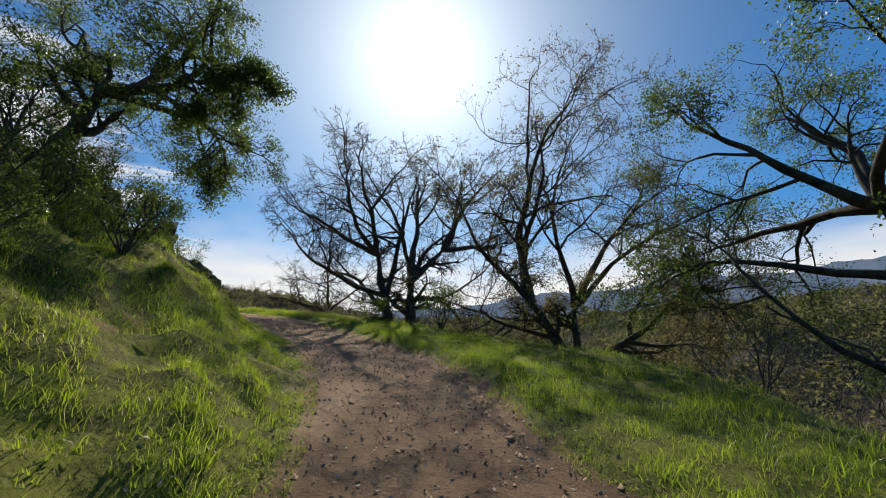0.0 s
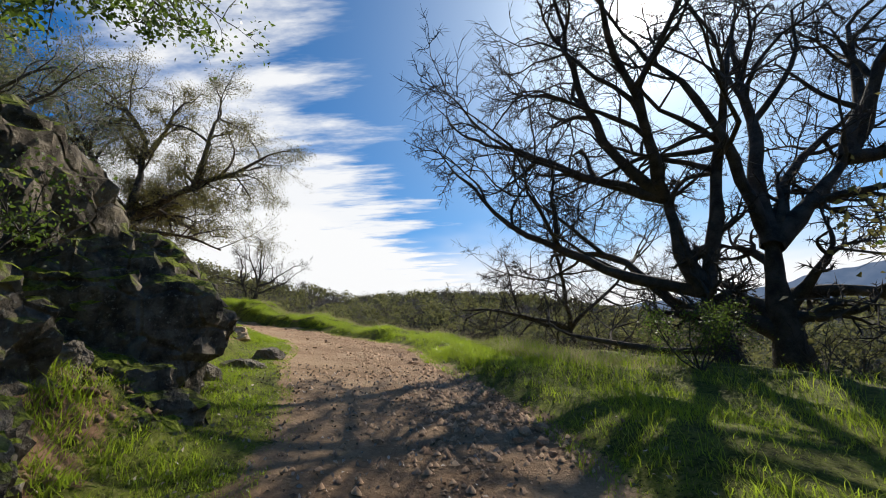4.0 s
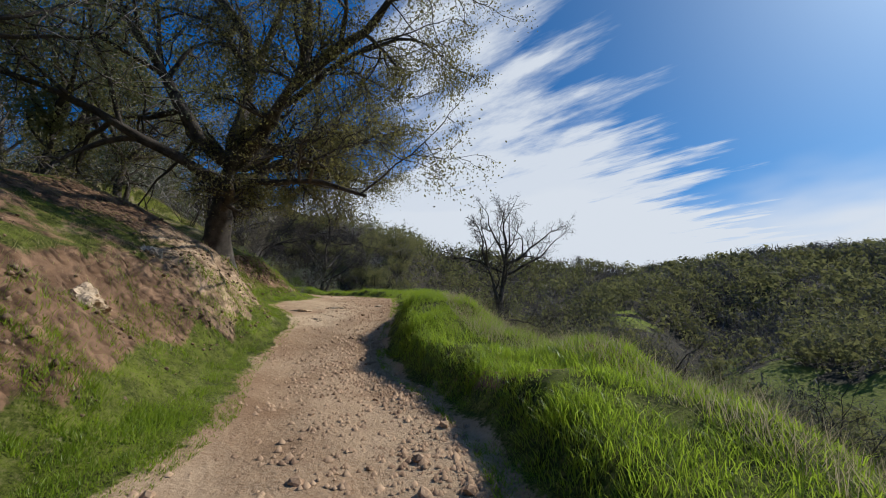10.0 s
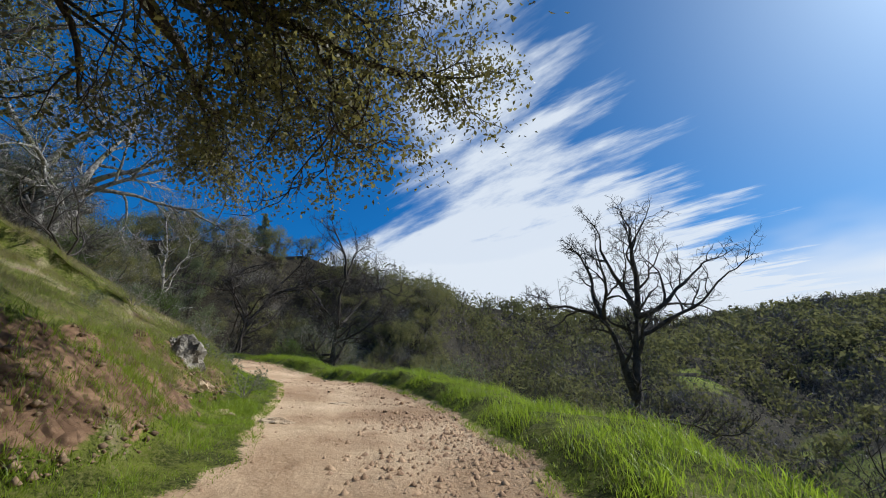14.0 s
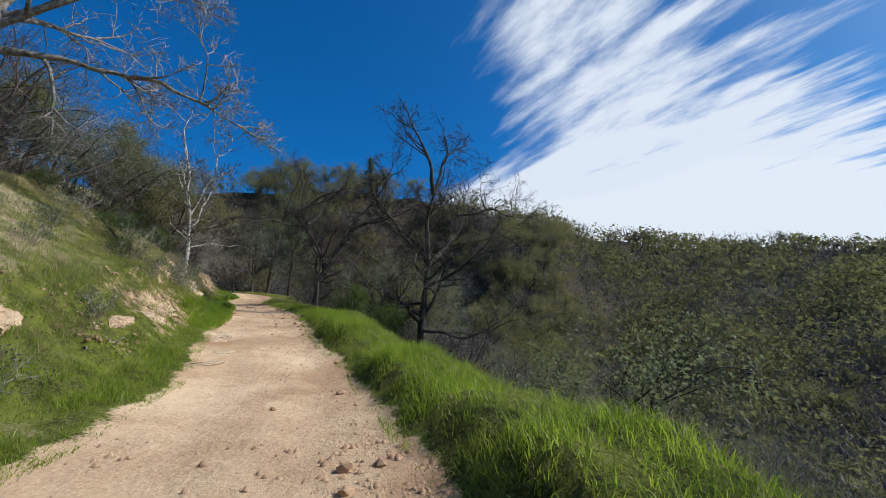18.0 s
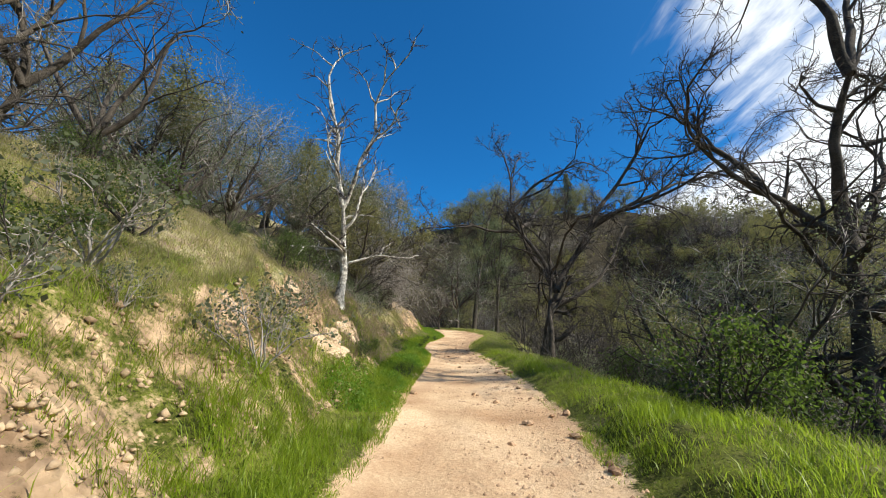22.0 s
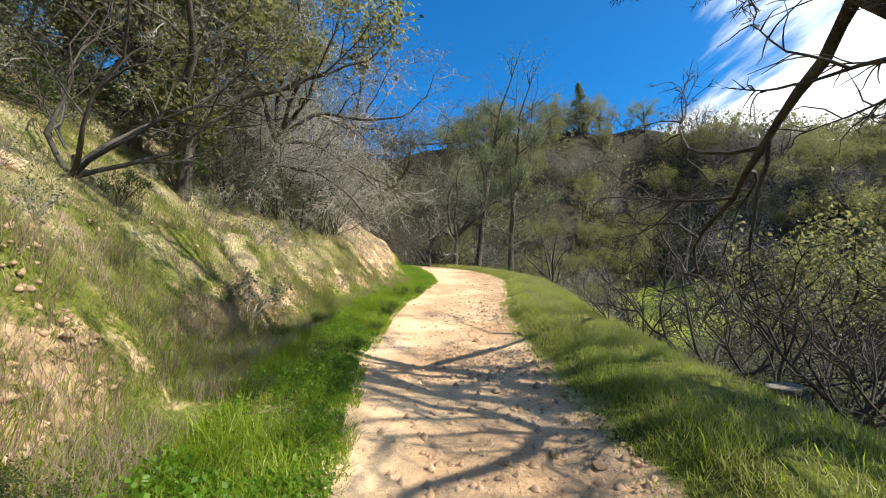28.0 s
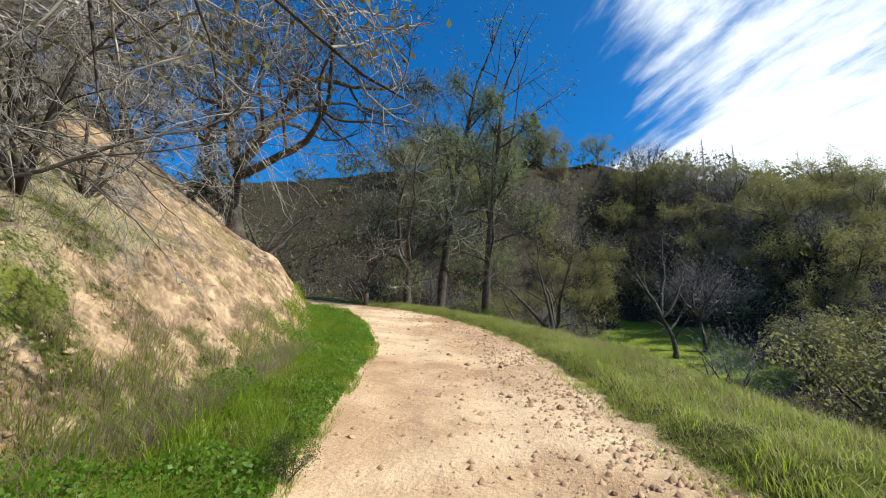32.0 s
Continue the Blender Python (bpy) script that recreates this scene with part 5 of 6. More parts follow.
    hillside("slope_oak", 60, -60, 60, 42, 110, 0.6, 1.0, 3.0)
    hillside("slope_evergreen", 50, -60, 60, 42, 110, 0.5, 0.9, 3.6)
    hillside("slope_oak", 90, 45, 112, 22, 88, 0.6, 1.1, 2.4)
    hillside("slope_evergreen", 60, 45, 112, 22, 88, 0.5, 1.0, 3.0)
    hillside("slope_oak", 40, 70, 125, 45, 95, 0.9, 1.4, 3.0)
    hillside("slope_evergreen", 34, 70, 125, 45, 95, 0.9, 1.8, 3.6)
    hillside("slope_oak", 40, 72, 112, 95, 140, 1.1, 1.7, 4.0)
    hillside("slope_evergreen", 60, 72, 112, 95, 140, 1.1, 1.9, 4.0)
    strewn("brush", 26, 63, 80, -8.5, -4.2, 0.9, 1.5, 1.0)
    strewn("round_bush", 12, 62, 79, -7.5, -4.6, 0.7, 1.1, 1.4)
    strewn("bare_tree", 9, 60, 80, -12, -6.5, 0.45, 0.7, 2.0)
    strewn("brush", 22, 40, 84, -9, -4.0, 0.5, 0.9, 1.5)
    strewn("brush", 8, 86, 100, -20, -7, 0.4, 0.7, 1.5)
    strewn("round_bush", 8, 60, 100, -26, -6, 0.6, 1.1, 2.5)
    strewn("brush", 12, 2, 30, -10, -5.5, 0.6, 1.0, 2.0)
    strewn("brush", 16, 42, 80, 6.0, 10.5, 0.6, 1.2, 1.5)
    strewn("bush", 9, 3, 12, 3.6, 5.0, 0.5, 0.9, 0.8)
    strewn("sage", 44, 44, 84, 2.4, 6.0, 0.5, 1.2, 0.7)
    strewn("bush", 16, 62, 84, 0.9, 2.2, 0.16, 0.3, 0.9)
    strewn("bush", 12, 48, 84, 3.5, 7.0, 0.3, 0.6, 1.2)
    strewn("bush", 7, 90, 108, -12, -4, 0.5, 1.0, 2.0)
    strewn("bare_tree", 6, 96, 112, -16, -6, 0.8, 1.2, 3.0)


scatter()

# ---- far woods ----


def woods():
    """Crowns on the hills: finer ones on the nearer slopes, coarser beyond."""
    rng = np.random.default_rng(5)
    for name, mat, share, lab in (("oak_woods", WOODS_GREEN, 0, "dark green oak woods on the hills"), ("bare_woods", WOODS_GREY, 1, "grey leafless woods on the hills")):
        for band, lo, hi, most, k in (("near_", 24, 75, 900, 160), ("far_", 75, 400, 4200, 70)):
            r = 40 + 320 * rng.random(90000) ** 1.1
            az = np.radians(rng.uniform(-66, 150, 90000))
            x, y = HUB[0] - np.sin(az) * r, HUB[1] + np.cos(az) * r
            off = np.interp(np.degrees(az), RIDGE[:, 0], RIDGE[:, 2])
            ok = (r < off * 1.04) & (bumps(x, y, 22, 3) * (1 - 2 * share) + rng.normal(0, 0.5, len(x)) > -0.12 * share) & (open_ground(x, y) < 0.3)
            x, y = x[ok], y[ok]
            z, s, n, *_ = land(x, y)
            ok = (np.abs(n) > lo) & (np.abs(n) < hi) & ~((x > -134) & (x < -68) & (np.abs(y - (10.5 + 0.235 * (-68 - x))) < 1.5 + 0.12 * (-68 - x)))
            x, y, z, n = (v[ok][:most] for v in (x, y, z, n))
            m = len(x)
            h = rng.uniform(4.5, 9.5, (m, 1))
            wide = h * rng.uniform(0.4, 0.65, (m, 1))
            d = rng.normal(0, 1, (m, k, 3))
            d /= np.linalg.norm(d, axis=2, keepdims=True)
            d *= rng.uniform(0.55, 1.0, (m, k, 1)) * (1 + 0.3 * np.sin(d[..., :1] * 7 + d[..., 1:2] * 5))
            ways = d.reshape(-1, 3) / np.linalg.norm(d.reshape(-1, 3), axis=1, keepdims=True)
            c = d * np.stack([wide, wide, h * 0.5], 2) + np.stack([x, y, z], 1)[:, None] + np.stack([0 * h, 0 * h, h * 0.42], 2)
            c = c.reshape(-1, 3)
            a = np.cross(ways, rng.normal(0, 1, c.shape)) + rng.normal(0, 0.35, c.shape)
            b = np.cross(ways, a) + rng.normal(0, 0.6, c.shape)
            q = np.repeat(0.09 + np.abs(n) / 430, k)[:, None] * rng.uniform(0.6, 1.4, (len(c), 1))
            if share:
                b *= 0.25
                a[:, 2] = np.abs(a[:, 2]) * 1.8
            v = np.stack([c - a * q * 0.6, c + a * q * 0.6 + b * q * 0.4, c - a * q * 0.1 + b * q], 1).reshape(-1, 3)
            tagged(new(band + name, mesh_from(band + name, v, np.arange(len(v)).reshape(-1, 3), mat)), ("nearer " if band == "near_" else "distant ") + lab, "woods", kind="stuff")


woods()


def conifer(x, y, z, high, label, bare=False):
    """A far cone-shaped tree: trunk and whorls of branches, with needle sprays unless dead."""
    rng = np.random.default_rng(int(abs(x)))
    root = new("dead_conifer" if bare else "fir_tree")
    wood, spots = Tubes(), []
    wood.add([(0, 0, -1.0), (0, 0, high * 0.5), (0.1, 0, high)], [0.22, 0.14, 0.03], 6)
    for h in np.linspace(0.18 if not bare else 0.3, 0.97, 22):
        for k in range(5):
            a = rng.uniform(0, 6.28)
            r = high * 0.36 * (1.05 - h) * rng.uniform(0.6, 1.1) * (0.6 if bare else 1)
            p = np.array([0, 0, h * high])
            q = p + (math.cos(a) * r, math.sin(a) * r, r * (0.35 if bare else -0.15))
            wood.add([p, (p + q) / 2 + (0, 0, 0.05), q], [0.05, 0.035, 0.02], 3)
            spots += [p + (q - p) * u for u in (0.35, 0.6, 0.8, 1.0)]
    part("trunk", wood.mesh("trunk", TWIG_PALE if bare else BARK), root)
    if not bare:
        part("foliage", leaf_mesh("foliage", rng, spots, 12, 0.2, 0.4, NEEDLE, 0.3, 0.16), root)["kind"] = "stuff"
    root.matrix_basis = pose(x, y, z)
    return tagged(root, label, "tree")


conifer(-160.0, 4.7, ground_at(-160.0, 4.7), 14.0, "dark green fir standing above the ridge")
conifer(-170.0, 42.0, ground_at(-170.0, 42.0), 13.0, "dead grey conifer on the ridge line", True)
conifer(-174.0, 49.5, ground_at(-174.0, 49.5), 12.0, "dead grey conifer on the ridge line", True)

# ---- rocks ----


def rock_mesh(name, seed, size, material, detail=4, rough=0.25, cuts=16):
    """A broken lump: a ball cut flat by planes, then pitted."""
    rng = np.random.default_rng(seed)
    bm = bmesh.new()
    bmesh.ops.create_icosphere(bm, subdivisions=detail, radius=1.0)
    planes = [(Vector(unit(rng.normal(0, 1, 3))), rng.uniform(0.5, 0.86)) for _ in range(cuts)]
    off = Vector(rng.uniform(0, 50, 3))
    for v in bm.verts:
        p = v.co.copy()
        for way, far in planes:
            over = p.dot(way) - far
            if over > 0:
                p -= way * over
        p += p.normalized() * (rough * 0.3 * noise.noise(p * 1.6 + off) + rough * 0.35 * noise.noise(p * 4.3 + off) + rough * 0.25 * noise.noise(p * 11 + off))
        v.co = Vector((p.x * size[0], p.y * size[1], p.z * size[2]))
    me = bpy.data.meshes.new(name)
    bm.to_mesh(me)
    bm.free()
    me.materials.append(material)
    return me


def boulder(seed, x, y, size, sink, material, label, turn=0.0, name="boulder", detail=4, rough=0.25, cuts=16, lean=0.0, group="", z=None):
    ob = new(name, rock_mesh(name, seed, size, material, detail, rough, cuts))
    ob.matrix_basis = pose(x, y, (ground_at(x, y) if z is None else z) + size[2] * (1 - 2 * sink), lean, 0, turn)
    return tagged(ob, label, "rock", group)


def outcrop():
    root = tagged(new("rock_outcrop"), "dark lichened rock outcrop undercutting the grassy bank", "rock")
    x0, y0 = (float(v) for v in beside(14.5, 4.0))
    root.matrix_basis = pose(x0, y0, ground_at(x0, y0))
    for k, (s, n, size, turn, up) in enumerate(((12.8, 4.2, (1.6, 1.4, 1.5), 40, 0.8), (14.9, 4.3, (1.75, 1.5, 1.7), 30, 0.9), (16.9, 4.4, (1.4, 1.4, 1.5), 60, 0.8), (16.4, 6.0, (1.6, 1.4, 1.3), 20, 2.3), (14.0, 6.3, (1.8, 1.5, 1.3), 80, 2.2), (11.4, 4.3, (1.2, 1.1, 1.0), 15, 0.9), (17.6, 5.2, (1.0, 1.1, 1.1), 15, 1.5), (13.4, 3.1, (1.3, 0.9, 1.0), 70, 0.55), (15.2, 3.3, (1.3, 0.95, 1.15), 50, 0.6), (16.5, 3.5, (0.9, 0.8, 1.0), 10, 0.5), (11.9, 2.9, (1.0, 0.7, 0.85), 60, 0.35), (13.0, 2.55, (0.95, 0.55, 0.65), 50, 0.15), (14.3, 2.6, (0.95, 0.6, 0.7), 55, 0.2))):
        x, y = (float(v) for v in beside(s, n))
        z = float(np.interp(s, LONG, LINE[:, 2])) + up
        ob = part("ledge", rock_mesh("ledge", 40 + k, size, ROCK_MOSS, 5, 0.34, 10), root)
        ob.matrix_basis = root.matrix_basis.inverted() @ pose(x, y, z, 0, 0, turn)
    for k, (x, y, size, turn) in enumerate(((-7.7, 13.2, (0.32, 0.25, 0.2), 10), (-7.3, 12.8, (0.2, 0.2, 0.14), 50), (-8.2, 14.0, (0.3, 0.22, 0.2), 70), (-7.0, 12.2, (0.22, 0.16, 0.12), 20), (-8.9, 14.9, (0.35, 0.3, 0.24), 0), (-6.7, 11.6, (0.24, 0.2, 0.15), 33))):
        boulder(60 + k, x, y, size, 0.5, ROCK_DARK, "rough stone fallen at the foot of the outcrop", turn, "fallen_stone", 3, 0.4, group="fallen stones")


outcrop()
for k, (x, y, size, sink, turn, lab) in enumerate(((-15.4, 17.3, (0.6, 0.45, 0.34), 0.56, 65, "pale sandstone ledge in the grassy bank"), (-11.5, 15.3, (0.6, 0.5, 0.42), 0.4, 40, "grey-brown rock jutting from the bank"), (-10.6, 15.3, (0.5, 0.4, 0.28), 0.45, 10, "tan rock at the foot of the bank"), (-11.9, 14.4, (0.7, 0.6, 0.5), 0.4, 60, "weathered rock on the bank"), (-15.2, 17.2, (0.42, 0.34, 0.3), 0.4, 0, "pale tan rock by the trail side"), (-21.9, 17.45, (0.8, 0.4, 0.4), 0.66, 20, "whitish rock in the cut bank"), (-19.2, 17.7, (0.7, 0.4, 0.3), 0.68, 30, "tan rock in the cut bank"), (-33.6, 19.2, (1.1, 0.6, 0.75), 0.38, 20, "grey lichened ledge of rock in the bank"), (-32.4, 19.9, (0.34, 0.26, 0.24), 0.35, 80, "rounded tan stone on the bank"), (-34.7, 18.9, (0.8, 0.5, 0.6), 0.4, 10, "grey lichened ledge of rock in the bank"), (-42.1, 17.8, (0.6, 0.35, 0.3), 0.6, -25, "cracked tan sandstone in the bank"))):
    mat = ROCK_WHITE if "whitish" in lab else ROCK_GREY if "grey" in lab or "weathered" in lab else ROCK_TAN
    boulder(80 + k, x, y, tuple(0.85 * v for v in size), sink + 0.27, mat, lab, turn, "bank_rock", 4, 0.35, group="rocks in the bank")
for k, (x, y, size, sink, turn, lab) in enumerate(((-41.3, 18.0, (0.45, 0.3, 0.3), 0.4, 0, "cracked tan sandstone in the bank"), (-48.4, 15.1, (0.7, 0.42, 0.42), 0.5, -25, "block of cracked tan sandstone above the grass"), (-50.1, 14.2, (0.5, 0.4, 0.5), 0.4, 10, "reddish broken rock in the bank"), (-48.8, 14.1, (0.5, 0.4, 0.4), 0.4, 50, "tan sandstone step in the bank"), (-49.3, 14.6, (0.4, 0.35, 0.4), 0.4, 15, "tan sandstone step in the bank"), (-38.6, 18.4, (0.6, 0.5, 0.4), 0.45, 0, "reddish sandstone showing through the bank"), (-57.3, 8.9, (0.3, 0.2, 0.2), 0.3, 0, "small pale stone in the bank grass"), (-26.1, 18.8, (0.5, 0.3, 0.22), 0.4, 40, "pale stone among the oak's roots"), (-24.0, 18.4, (0.4, 0.3, 0.25), 0.4, 10, "reddish stone below the oak")), 11):
    mat = ROCK_WHITE if "whitish" in lab else ROCK_GREY if "grey" in lab or "weathered" in lab else ROCK_TAN
    boulder(80 + k, x, y, tuple(0.85 * v for v in size), sink + 0.27, mat, lab, turn, "bank_rock", 4, 0.35, group="rocks in the bank")
for k, (x, y, size, turn) in enumerate(((-24.65, 20.2, (0.55, 0.4, 0.14), 20), (-24.9, 21.2, (0.6, 0.42, 0.13), 70), (-25.2, 22.4, (0.42, 0.32, 0.12), 10), (-31.7, 20.3, (0.7, 0.4, 0.14), 30), (-31.3, 21.2, (0.55, 0.4, 0.12), 0), (-33.4, 22.2, (0.6, 0.3, 0.1), 80), (-41.9, 19.4, (0.7, 0.5, 0.14), -25), (-42.7, 19.0, (0.55, 0.4, 0.12), -30), (-41.0, 19.6, (0.5, 0.4, 0.1), -10), (-43.6, 18.5, (0.5, 0.3, 0.1), -30), (-23.5, 20.6, (0.4, 0.3, 0.1), 0), (-42.6, 18.8, (0.5, 0.3, 0.14), -20), (-43.2, 18.9, (0.45, 0.3, 0.13), 30), (-42.9, 19.4, (0.4, 0.3, 0.12), -50), (-43.4, 18.5, (0.4, 0.25, 0.14), -20), (-43.3, 17.4, (0.5, 0.3, 0.2), -30), (-43.8, 17.2, (0.4, 0.25, 0.2), 10))):
    boulder(120 + k, x, y, size, 0.86, ROCK_TAN, "flat worn stone slab set in the trail", turn, "stone_slab", 4, 0.3, group="stone slabs in the trail")


def stones():
    """Loose stones on the trail: the larger ones single, the gravel as a whole."""
    rng = np.random.default_rng(21)
    shapes = [rock_mesh("stone", 200 + k, (1.0, 0.8, 0.6), PEBBLE, 1, 0.3, 5) for k in range(8)]
    holder = tagged(new("trail_stones"), "loose tan stones on the dirt trail", "stones", kind="structure")

    def spots(count):
        s = np.concatenate([rng.uniform(-4, 108, count // 3), rng.uniform(14, 38, count // 3), rng.uniform(44, 100, count - 2 * (count // 3))])
        left, right = np.interp(s, EDGE[:, 0], EDGE[:, 1]), np.interp(s, EDGE[:, 0], EDGE[:, 2])
        u = np.where(rng.random(count) < 0.7, rng.beta(1.0, 6, count), rng.random(count))
        n = right + (left - right) * u
        x, y = beside(s, n)
        return x, y, land(x, y)[0]

    for x, y, z in zip(*spots(290)):
        ob = new("stone", shapes[rng.integers(8)])
        ob.parent = holder
        q = rng.uniform(0.03, 0.08)
        ob.matrix_basis = pose(x, y, z + q * 0.12, rng.uniform(-25, 25), rng.uniform(-25, 25), rng.uniform(0, 360)) @ Matrix.Scale(q, 4)
    x, y, z = spots(30000)
    s = np.r_[rng.uniform(55, 96, 6500), rng.uniform(12, 44, 10000)]
    out = np.interp(s, EDGE[:, 0], EDGE[:, 2]) + 0.05 + rng.beta(1.3, 2.2, len(s)) * 1.9
    u, w = beside(s, out)
    ok = bumps(u, w, 0.8, 4) + rng.normal(0, 0.4, len(s)) > -0.1
    x, y, z = np.r_[x, u[ok]], np.r_[y, w[ok]], np.r_[z, land(u[ok], w[ok])[0]]
    m = len(x)
    v = np.array([(1, 0, -0.3), (-0.9, 0.1, -0.3), (0.1, 0.8, -0.3), (0, -0.9, -0.3), (0.1, 0, 0.62)], float)
    f = np.array([(0, 2, 4), (2, 1, 4), (1, 3, 4), (3, 0, 4)])
    a, q = rng.uniform(0, 6.28, m), 0.005 + 0.04 * rng.random(m) ** 4
    q[30000:] = 0.012 + 0.042 * rng.random(m - 30000) ** 2.2
    q *= np.where((x > -55) & (x < -37.5), 0.5, 1)
    jag = v[None] * rng.uniform(0.6, 1.3, (m, 5, 1))
    X = (jag[..., 0] * np.cos(a)[:, None] - jag[..., 1] * np.sin(a)[:, None]) * q[:, None] + x[:, None]
    Y = (jag[..., 0] * np.sin(a)[:, None] + jag[..., 1] * np.cos(a)[:, None]) * q[:, None] + y[:, None]
    Z = (jag[..., 2] + 0.15) * q[:, None] + z[:, None] + 0.005
    me = mesh_from("gravel", np.stack([X, Y, Z], -1).reshape(-1, 3), (f[None] + 5 * np.arange(m)[:, None, None]).reshape(-1, 3), PEBBLE)
    tagged(new("gravel", me), "fine tan gravel strewn over the trail", "gravel", kind="stuff")


stones()


def bank_rubble():
    """Clods and broken stone crumbling out of the cut bank."""
    rng = np.random.default_rng(23)
    s = np.concatenate([rng.uniform(10, 46, 15000), rng.uniform(54, 84, 18000), rng.uniform(84, 100, 6000)])
    d = np.interp(s, SIDE[:, 0], SIDE[:, 1]) + 0.1 + rng.random(len(s)) ** 1.3 * np.interp(s, (10, 20, 25, 42, 46, 60, 84, 90), (2.6, 2.6, 3.4, 3.4, 2.2, 2.0, 2.4, 5.0))
    x, y = beside(s, np.interp(s, EDGE[:, 0], EDGE[:, 1]) + d)
    keep = bumps(x, y, 1.3, 2) + 0.6 * bumps(x, y, 0.5, 6) + rng.normal(0, 0.25, len(s)) > 0.1
    face = land(x, y)[6]
    keep &= (face > 0.06) & ((face < 0.96) | ((s > 27) & (s < 40)))
    x, y = x[keep], y[keep]
    z, m = land(x, y)[0], len(x)
    v = unit(np.array([(1, 0.1, 0), (-1, 0, 0.1), (0, 1, 0.1), (0.1, -1, 0), (0.1, 0, 1), (0, 0, -1)], float)) * 2.4
    f = np.array([(0, 2, 4), (2, 1, 4), (1, 3, 4), (3, 0, 4), (2, 0, 5), (1, 2, 5), (3, 1, 5), (0, 3, 5)])
    q = 0.010 + 0.04 * rng.random(m) ** 3
    p = v[None] * rng.uniform(0.55, 1.35, (m, 6, 1)) + rng.normal(0, 0.12, (m, 6, 3))
    a = rng.uniform(0, 6.28, m)[:, None]
    X, Y = p[..., 0] * np.cos(a) - p[..., 1] * np.sin(a), p[..., 0] * np.sin(a) + p[..., 1] * np.cos(a)
    P = np.stack([X, Y, p[..., 2] * 0.8], -1) * q[:, None, None] + np.stack([x, y, z + q * 0.15], 1)[:, None]
    far = x < -40
    for some, mat, lab in ((~far, CLOD, "reddish clods and broken stone crumbling from the bank"), (far, CLOD_TAN, "tan clods and broken sandstone crumbling from the bank")):
        me = mesh_from("bank_rubble", P[some].reshape(-1, 3), (f[None] + 6 * np.arange(some.sum())[:, None, None]).reshape(-1, 3), mat)
        tagged(new("bank_rubble", me), lab, "rubble", kind="stuff")


bank_rubble()

# ---- grass ----


def blades(name, seed, count, zones, height, width, material, label, lean=0.8, short=False):
    """Grass blades, bent and tapered. zones: weight, metres along from and to, metres beside the edge from and to, side, height factor."""
    rng = np.random.default_rng(seed)
    w = np.array([z[0] for z in zones], float)
    parts = []
    for (wt, s0, s1, d0, d1, side, hf), k in zip(zones, (w / w.sum() * count).astype(int)):
        s = rng.uniform(s0, s1, k)
        d = d0 + (d1 - d0) * rng.random(k) ** 1.4
        n = np.interp(s, EDGE[:, 0], EDGE[:, 1]) + d if side > 0 else np.interp(s, EDGE[:, 0], EDGE[:, 2]) - d
        x, y = beside(s, n)
        x, y = x + rng.normal(0, 0.01, k), y + rng.normal(0, 0.01, k)
        clump = bumps(x, y, 0.7, 3) + 0.6 * bumps(x, y, 0.25, 1)
        keep = clump + rng.normal(0, 0.35, k) > (-0.7 if short else -0.25)
        keep &= rng.random(k) > 0.85 * bare_patch(x, y)
        parts.append((x[keep], y[keep], hf * (0.75 + 0.35 * clump[keep]) * (0.45 + 0.55 * smooth(d[keep], 0.0, 0.35))))
    x, y, hf = (np.concatenate([p[j] for p in parts]) for j in range(3))
    z = land(x, y)[0]
    m = len(x)
    a = rng.uniform(0, 6.28, m)
    h = height * hf.clip(0.25, 2) * rng.uniform(0.5, 1.25, m)
    b = a + rng.normal(0, 0.8, m) + 1.57
    bend = lean * h * rng.uniform(0.2, 1.3, m)
    wd = width * rng.uniform(0.6, 1.3, m)
    base = np.stack([x, y, z - 0.02], 1)
    side = np.stack([np.cos(a), np.sin(a), 0 * a], 1) * wd[:, None] * 0.5
    out = np.stack([np.cos(b), np.sin(b), 0 * b], 1)
    rise = np.stack([0 * h, 0 * h, h], 1)
    mid = base + out * (bend * 0.3)[:, None] + rise * 0.6
    tip = base + out * bend[:, None] + rise * 0.98
    if short:
        v = np.stack([base - side, base + side, tip], 1).reshape(-1, 3)
        return tagged(new(name, mesh_from(name, v, np.arange(3 * m).reshape(-1, 3), material)), label, "grass", kind="stuff")
    v = np.stack([base - side, base + side, mid + side * 0.75, mid - side * 0.75, tip], 1).reshape(-1, 3)
    k = 5 * np.arange(m)
    f = np.stack([np.stack([k, k + 1, k + 2], 1), np.stack([k, k + 2, k + 3], 1), np.stack([k + 3, k + 2, k + 4], 1)], 1).reshape(-1, 3)
    return tagged(new(name, mesh_from(name, v, f, material)), label, "grass", kind="stuff")


blades("short_grass", 34, 560000, ((2.4, -3, 20, -0.14, 2.0, -1, 1.0), (2.0, 17, 30, -0.14, 1.8, -1, 1.0), (1.6, 28, 37, -0.14, 2.0, -1, 1.0), (2.4, 36, 62, -0.14, 1.8, -1, 1.0), (3.0, 60, 95, -0.14, 2.0, -1, 1.0), (3.0, -3, 14, -0.14, 4.0, 1, 1.0), (3.0, 12, 30, -0.14, 1.8, 1, 0.9), (2.0, 28, 44, -0.14, 1.5, 1, 0.9), (2.0, 42, 60, -0.14, 2.0, 1, 1.0), (2.6, 58, 86, -0.14, 1.8, 1, 1.0), (2.0, 42, 84, 1.5, 5.0, 1, 1.0)), 0.085, 0.009, GRASS, "short dense green sward beside the trail", short=True)
